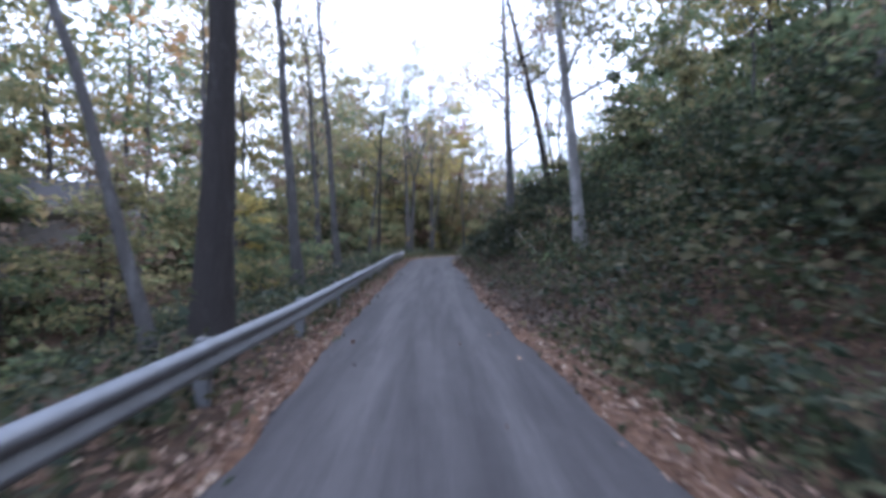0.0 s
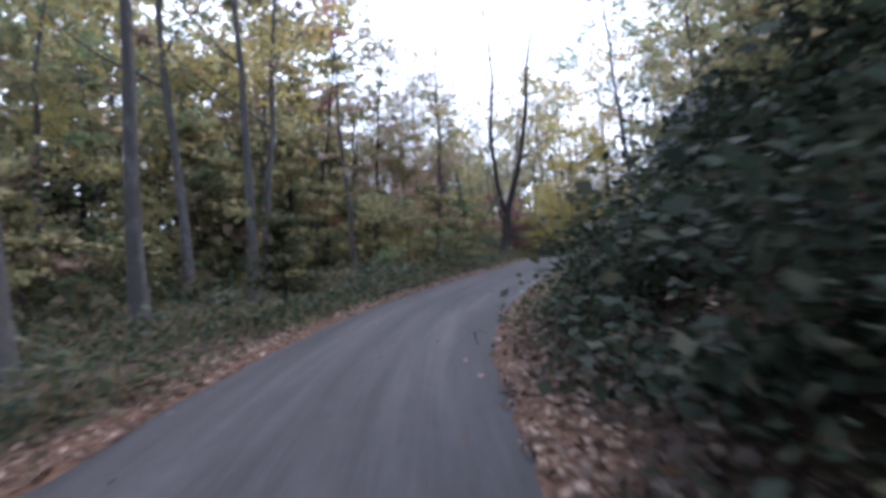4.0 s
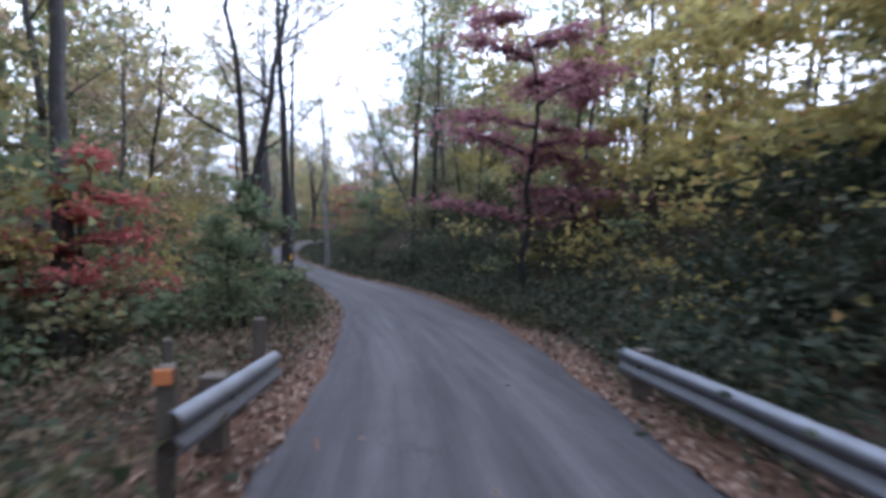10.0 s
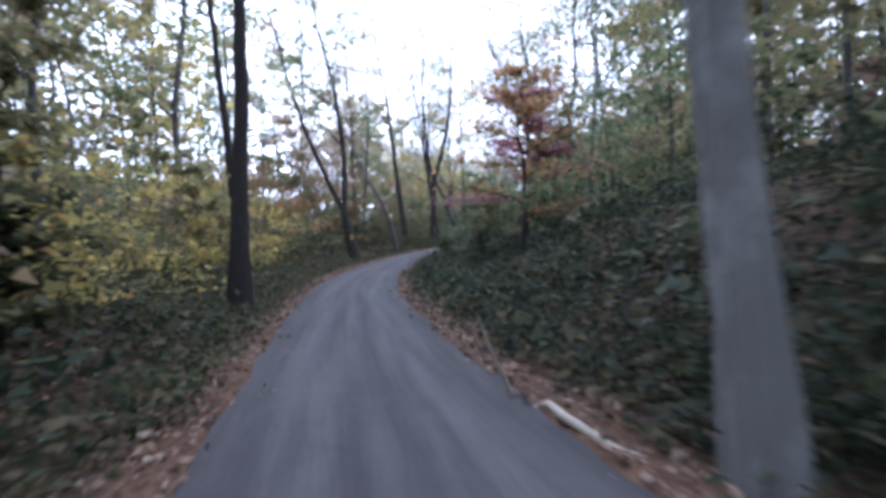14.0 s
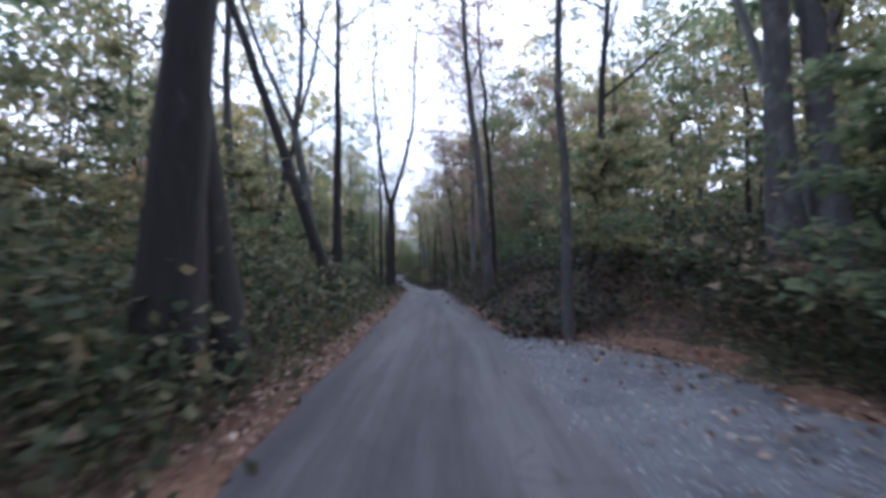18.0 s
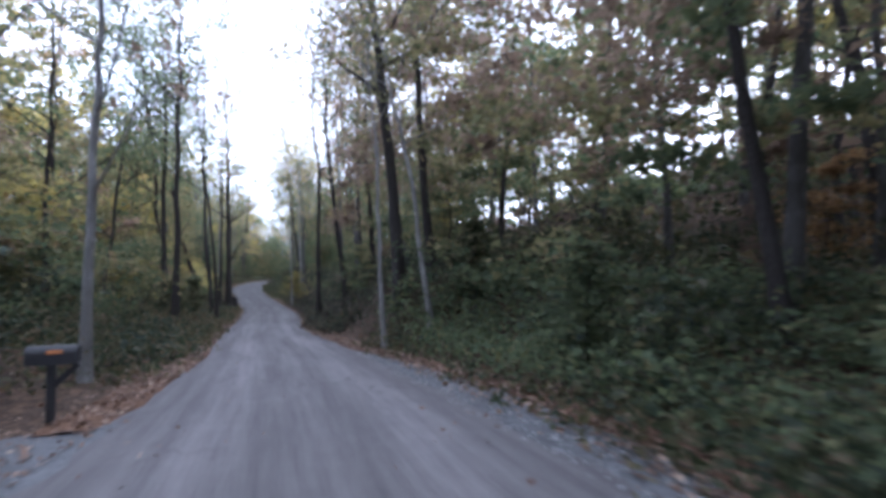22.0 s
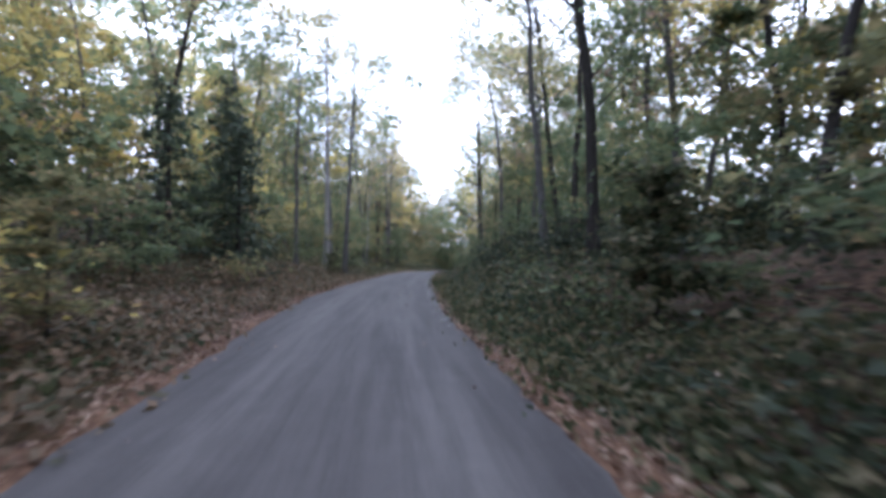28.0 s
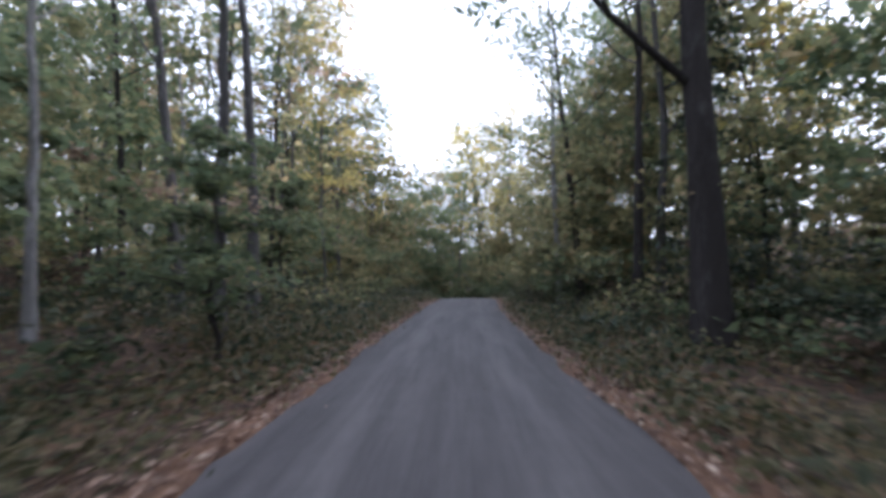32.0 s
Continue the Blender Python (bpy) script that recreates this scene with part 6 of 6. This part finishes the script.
def boulder(x, y, size, seed, label, lift=0.0, ridges=0.0, pale=False):
    """A weathered rock, sunk into the bank."""
    r = np.random.RandomState(seed)
    bm = bmesh.new()
    bmesh.ops.create_icosphere(bm, subdivisions=5, radius=1.0)
    o = Vector(r.rand(3) * 50)
    for v in bm.verts:
        n = v.co.normalized()
        k = 1 + 0.35 * noise.noise(n * 1.3 + o) + 0.16 * noise.noise(n * 3.2 + o) + 0.14 * abs(noise.noise(n * 6 + o)) + 0.07 * noise.noise(n * 15 + o) + 0.04 * abs(noise.noise(n * 27 + o))
        k = round(k * 9) / 9 * 0.45 + k * 0.55
        if ridges:
            k += ridges * abs(noise.noise(Vector((n.x * 7, n.y * 7, n.z * 1.1)) + o))
        v.co = Vector((n.x * size[0], n.y * size[1], n.z * size[2])) * k
    z = float(ground(x, y)[0])
    ob = part("boulder", bm, LICHEN if pale else ROCK)
    ob.location = (x, y, z + size[2] * 0.35 + lift)
    ob.rotation_euler = (0, 0, r.rand() * 6)
    return tagged(ob, label, "boulder", "rocks on the bank")


boulder(22.5, 61.9, (2.1, 2.0, 3.2), 3, "tall dark streaked rock outcrop standing out of the bank", -0.6, 0.55)
boulder(24.2, 59.8, (2.2, 2.0, 3.0), 4, "dark rock outcrop half sunk in the bank", -0.6, 0.5)
boulder(32.9, 78.6, (1.3, 1.1, 0.7), 5, "blue-grey lichened slab of rock on the leafy bank", 0.1, pale=True)
boulder(31.5, 78.0, (1.3, 1.2, 1.1), 6, "grey lichened boulder on the leafy bank", 0.1, pale=True)

def stump(x, y, r0, h, seed, label):
    r = np.random.RandomState(seed)
    k, m = 30, 12
    bm = bmesh.new()
    rings = []
    for i in range(m):
        f = i / (m - 1)
        ring = []
        for j in range(k):
            a = 2 * math.pi * j / k
            rad = r0 * (1.35 - 0.35 * f**0.5) * (1 + 0.13 * math.sin(3 * a + seed) + 0.07 * math.sin(7 * a + 2 * f) + 0.05 * math.sin(5 * f * 3 + 2 * a) + 0.025 * r.normal()) * (1 - 0.25 * max(f - 0.75, 0))
            ring.append(bm.verts.new((rad * math.cos(a), rad * math.sin(a), f * h * (1 + (0.16 * math.sin(a * 2 + seed) + 0.09 * math.sin(5 * a)) * f) - 0.15 * (1 - f))))
        rings.append(ring)
    for a, b in zip(rings, rings[1:]):
        for j in range(k):
            bm.faces.new((a[j], a[(j + 1) % k], b[(j + 1) % k], b[j]))
    mid = bm.verts.new((0, 0, h * 0.86))
    for j in range(k):
        bm.faces.new((rings[-1][j], rings[-1][(j + 1) % k], mid))
    ob = part("stump", bm, BARK["dark"])
    ob.location = (x, y, float(ground(x, y)[0]))
    return tagged(ob, label, "stump", "stumps")


x, y, z = place(7.99, -4.2)
stump(x, y, 0.3, 0.55, 2, "dark rotten tree stump among ferns")
x, y, z = place(26.68, -2.3)
stump(x, y, 0.3, 0.9, 5, "dark knotted stump against a thick trunk")


def fallen(name, a, b, r0, r1, mat, seed, label, sag=0.0, twigs=0):
    """A fallen branch or log between two places."""
    r = np.random.RandomState(seed)
    n = 9
    f = np.linspace(0, 1, n)
    p = np.array(a)[None] * (1 - f[:, None]) + np.array(b)[None] * f[:, None]
    p += r.normal(size=p.shape) * 0.03 * np.linalg.norm(np.subtract(b, a)) * np.sin(math.pi * f)[:, None]
    p[:, 2] += sag * np.sin(math.pi * f)
    v, fa = tube(p, np.linspace(r0, r1, n), 8)
    caps = np.array([[0, 1, 2, 3], [0, 3, 4, 7], [4, 5, 6, 7]])
    fa = np.concatenate([fa, caps[:, ::-1], caps + 8 * (n - 1)])
    root = new(name)
    root.location = p[0]
    mesh_object("stem", v - p[0], fa, mat, root)
    for _ in range(twigs):
        k = r.randint(2, n - 1)
        w = r.normal(size=3)
        w[2] = abs(w[2])
        tp, tr = limb(p[k], w, r.uniform(0.5, 1.3), r1 * 0.8 + 0.01, r, n=4)
        v, fa = tube(tp - p[0], tr, 5)
        mesh_object("twig", v, fa, mat, root)
    return tagged(root, label, "fallen wood", "fallen wood")


def on(u, off, up=0.05):
    x, y, z = place(u, off)
    return (x, y, z + up)


fallen("fallen_branch", on(9.49, -2.2), on(9.58, -1.9), 0.03, 0.02, PALE_WOOD, 1, "pale barkless branch lying in the leaves", 0.12)
fallen("fallen_branch", on(21.18, 2.55, 0.12), on(21.42, 2.75, 0.15), 0.045, 0.035, OLD_WOOD, 2, "long grey broken branch lying on the verge", 0.05, 2)
fallen("fallen_branch", on(14.3, 2.1), on(14.55, 1.6), 0.05, 0.03, PALE_WOOD, 3, "pale broken branch lying at the road's edge", 0.05, 1)


def leaning_trunk():
    """A dark trunk that bows out of the bank beside the forked tree and sweeps upwards."""
    base = np.array(on(26.64, -2.45, 0.35))
    foot = np.array([(0, 0), (-0.9, 0.3), (-2.0, 0.85), (-2.9, 2.1), (-3.6, 3.9), (-4.2, 6.1), (-4.55, 7.6), (-5.0, 10.5)])
    k = int((26.64 - U0) / 0.04)
    s = np.linspace(0, len(foot) - 1, 22)
    out = np.stack([np.interp(s, np.arange(len(foot)), foot[:, i]) for i in (0, 1)], -1)
    out[1:-1] = (out[:-2] + 2 * out[1:-1] + out[2:]) / 4
    p = NORMAL[k][None] * out[:, :1] + np.array([0, 0, 1.0])[None] * out[:, 1:]
    v, fa = tube(p, np.linspace(0.24, 0.1, len(p)), 9)
    root = new("leaning_trunk")
    root.location = base
    mesh_object("stem", v, fa, BARK["dark"], root)
    r = np.random.RandomState(44)
    for i in (12, 15, 17, 19, 20):
        w = r.normal(size=3) + np.array([0, 0, 1.2])
        tp, tr = limb(p[i], w, r.uniform(1.2, 2.6), 0.06, r, n=6)
        v, fa = tube(tp, tr, 5)
        mesh_object("limb", v, fa, BARK["dark"], root)
    return tagged(root, "dark trunk bowing out of the bank and sweeping upwards", "tree")


leaning_trunk()
fallen("log", on(13.55, 6.1, 0.14), on(13.44, 6.9, 0.1), 0.1, 0.09, PALE_WOOD, 5, "pale sawn log lying on the bank")
fallen("log", on(13.5, 5.35, 0.16), on(13.45, 6.2, 0.14), 0.08, 0.07, PALE_WOOD, 6, "pale sawn log lying on the bank")
for i in range(9):
    rr_ = np.random.RandomState(200 + i)
    a = on(13.9 + 0.35 * rr_.rand(), 4.9 + 1.6 * rr_.rand(), 0.4 + 0.5 * rr_.rand())
    b = on(13.7 + 0.8 * rr_.rand(), 4.6 + 3.0 * rr_.rand(), 0.9 + 0.9 * rr_.rand())
    fallen("brush_branch", a, b, 0.035, 0.012, OLD_WOOD, 300 + i, "dry grey branch in a heap of brushwood", 0.1, 3)
for i in range(16):
    rr_ = np.random.RandomState(400 + i)
    u, side = rr_.uniform(0.5, 34), 1 if rr_.rand() < 0.6 else -1
    l, rg = edges(u)
    o = (rg + rr_.uniform(2, 6)) if side > 0 else (l - rr_.uniform(2, 6))
    fallen("fallen_branch", on(u, o, 0.12), on(u + rr_.uniform(-0.25, 0.25), o + rr_.uniform(-1.6, 1.6), 0.2), 0.05, 0.02, OLD_WOOD if i % 2 else PALE_WOOD, 500 + i, "dead branch lying in the undergrowth", 0.15, 2)


def house(x, y, heading):
    """A small cabin down the slope, seen between the trunks."""
    z = float(ground(x, y)[0])
    root = new("house")
    root.location = (x, y, z)
    root.rotation_euler = (0, 0, heading)
    wall_mat = plain_material("weathered_boards", (0.2, 0.18, 0.16), 0.3, 3.0)
    roof_mat = plain_material("grey_shingle", (0.1, 0.1, 0.11), 0.3, 7.0)
    L, W, H, R = 9.0, 6.5, 5.2, 1.9
    bm = bmesh.new()
    ring = [(-L / 2, -W / 2), (L / 2, -W / 2), (L / 2, W / 2), (-L / 2, W / 2)]
    lo = [bm.verts.new((a, b, -0.6)) for a, b in ring]
    hi = [bm.verts.new((a, b, H)) for a, b in ring]
    for i in range(4):
        bm.faces.new((lo[i], lo[(i + 1) % 4], hi[(i + 1) % 4], hi[i]))
    for s, i, j in ((-1, 3, 0), (1, 1, 2)):
        bm.faces.new((hi[i], hi[j], bm.verts.new((s * L / 2, 0, H + R))))
    part("wall", bm, wall_mat, root)
    for s in (-1, 1):
        bm = bmesh.new()
        e = 0.45
        slope = R / (W / 2)
        a = [(-L / 2 - e, s * (W / 2 + e), H - slope * e), (L / 2 + e, s * (W / 2 + e), H - slope * e), (L / 2 + e, 0, H + R), (-L / 2 - e, 0, H + R)]
        under = [bm.verts.new(p) for p in a]
        over = [bm.verts.new((p[0], p[1], p[2] + 0.16)) for p in a]
        bm.faces.new(under)
        bm.faces.new(over)
        for i in range(4):
            bm.faces.new((under[i], under[(i + 1) % 4], over[(i + 1) % 4], over[i]))
        part("roof", bm, roof_mat, root, "grey shingle roof")
    glass = plain_material("dark_glass", (0.03, 0.035, 0.04), 0.1, 2.0, 0.15)
    trim = plain_material("white_trim", (0.6, 0.6, 0.58), 0.1, 5.0)
    for k, (a, b) in enumerate([(-2.6, 1.2), (0.0, 1.2), (2.6, 1.2), (-2.6, 3.7), (2.6, 3.7)]):
        for s in (-1, 1):
            win = part("window", box_bm((1.1, 0.1, 1.3), (a, s * (W / 2 + 0.03), b), 0, 0.02), trim, root)
            part("pane", box_bm((0.95, 0.03, 1.15), (a, s * (W / 2 + 0.085), b), 0, 0.005), glass, win)
    return tagged(root, "small weathered board house with a grey shingle roof down the slope", "house")


house(*place(2.8, -24.0)[:2], radians(25))

# dark evergreens
for i, (u, off, h) in enumerate([(29.85, -6.4, 6.5), (30.1, -7.8, 8.0), (29.75, -8.6, 7.5), (30.5, -10.0, 11), (22.9, -6.5, 7), (23.4, -8.0, 9), (11.9, -12.0, 7), (33.5, 9.0, 12)]):
    x, y, z = place(u, off)
    tree_thing("evergreen", grow_conifer(600 + i, h, 0.16), "dark", "needle", (x, y, z), "dark evergreen tree with drooping boughs", "evergreens")

# a low yellow bush at the roadside
x, y, z = place(12.46, -2.1)
bush = tree_thing("bush", grow_sapling(713, 0.9, 420, 0.14), "dark", "yellow", (x, y, z), "small lemon-yellow bush low at the roadside", "roadside bushes", "bush")
bush.scale = (0.5, 0.5, 0.5)

# green sprays before the rock outcrop
for i, (x, y, h) in enumerate([(18.6, 61.9, 2.3), (18.9, 61.3, 2.0)]):
    tree_thing("bush", grow_sapling(730 + i, h, 260, 0.15), "dark", "green", (x, y, float(ground(x, y)[0])), "small bright green bush before the dark rock", "roadside bushes", "bush")

# coloured understorey trees by the side drive and the culvert
for i, (u, off, h, leaf, words) in enumerate([(11.5, -6.9, 5.4, "red", "bright red"), (11.82, 5.9, 10.0, "plum", "plum-red"), (11.9, 8.4, 8.0, "plum", "plum-red"), (10.75, 9.6, 9.5, "yellow", "golden yellow"), (10.5, 13.0, 10.0, "yellow", "golden yellow"), (15.6, 6.0, 6.5, "orange", "rust-orange"), (16.2, 7.5, 7.5, "plum", "rust-red"), (26.93, 3.3, 3.1, "yellow", "golden yellow"), (22.73, 5.1, 2.4, "green", "bright green"), (1.35, -9.5, 6.5, "olive", "olive"), (1.7, -12.5, 7.0, "brown", "brown"), (2.0, -9.8, 7.5, "olive", "olive"), (1.55, -15.0, 7.0, "green", "green")]):
    x, y, z = place(u, off)
    tree_thing("sapling", grow_sapling(700 + i, h, int((500 + 160 * h) * (2.2 if leaf in ("plum", "red") else 1.4)), 0.12 + 0.01 * h), "dark", leaf, (x, y, z), f"small tree with level sprays of {words} leaves", "understorey saplings", "sapling")
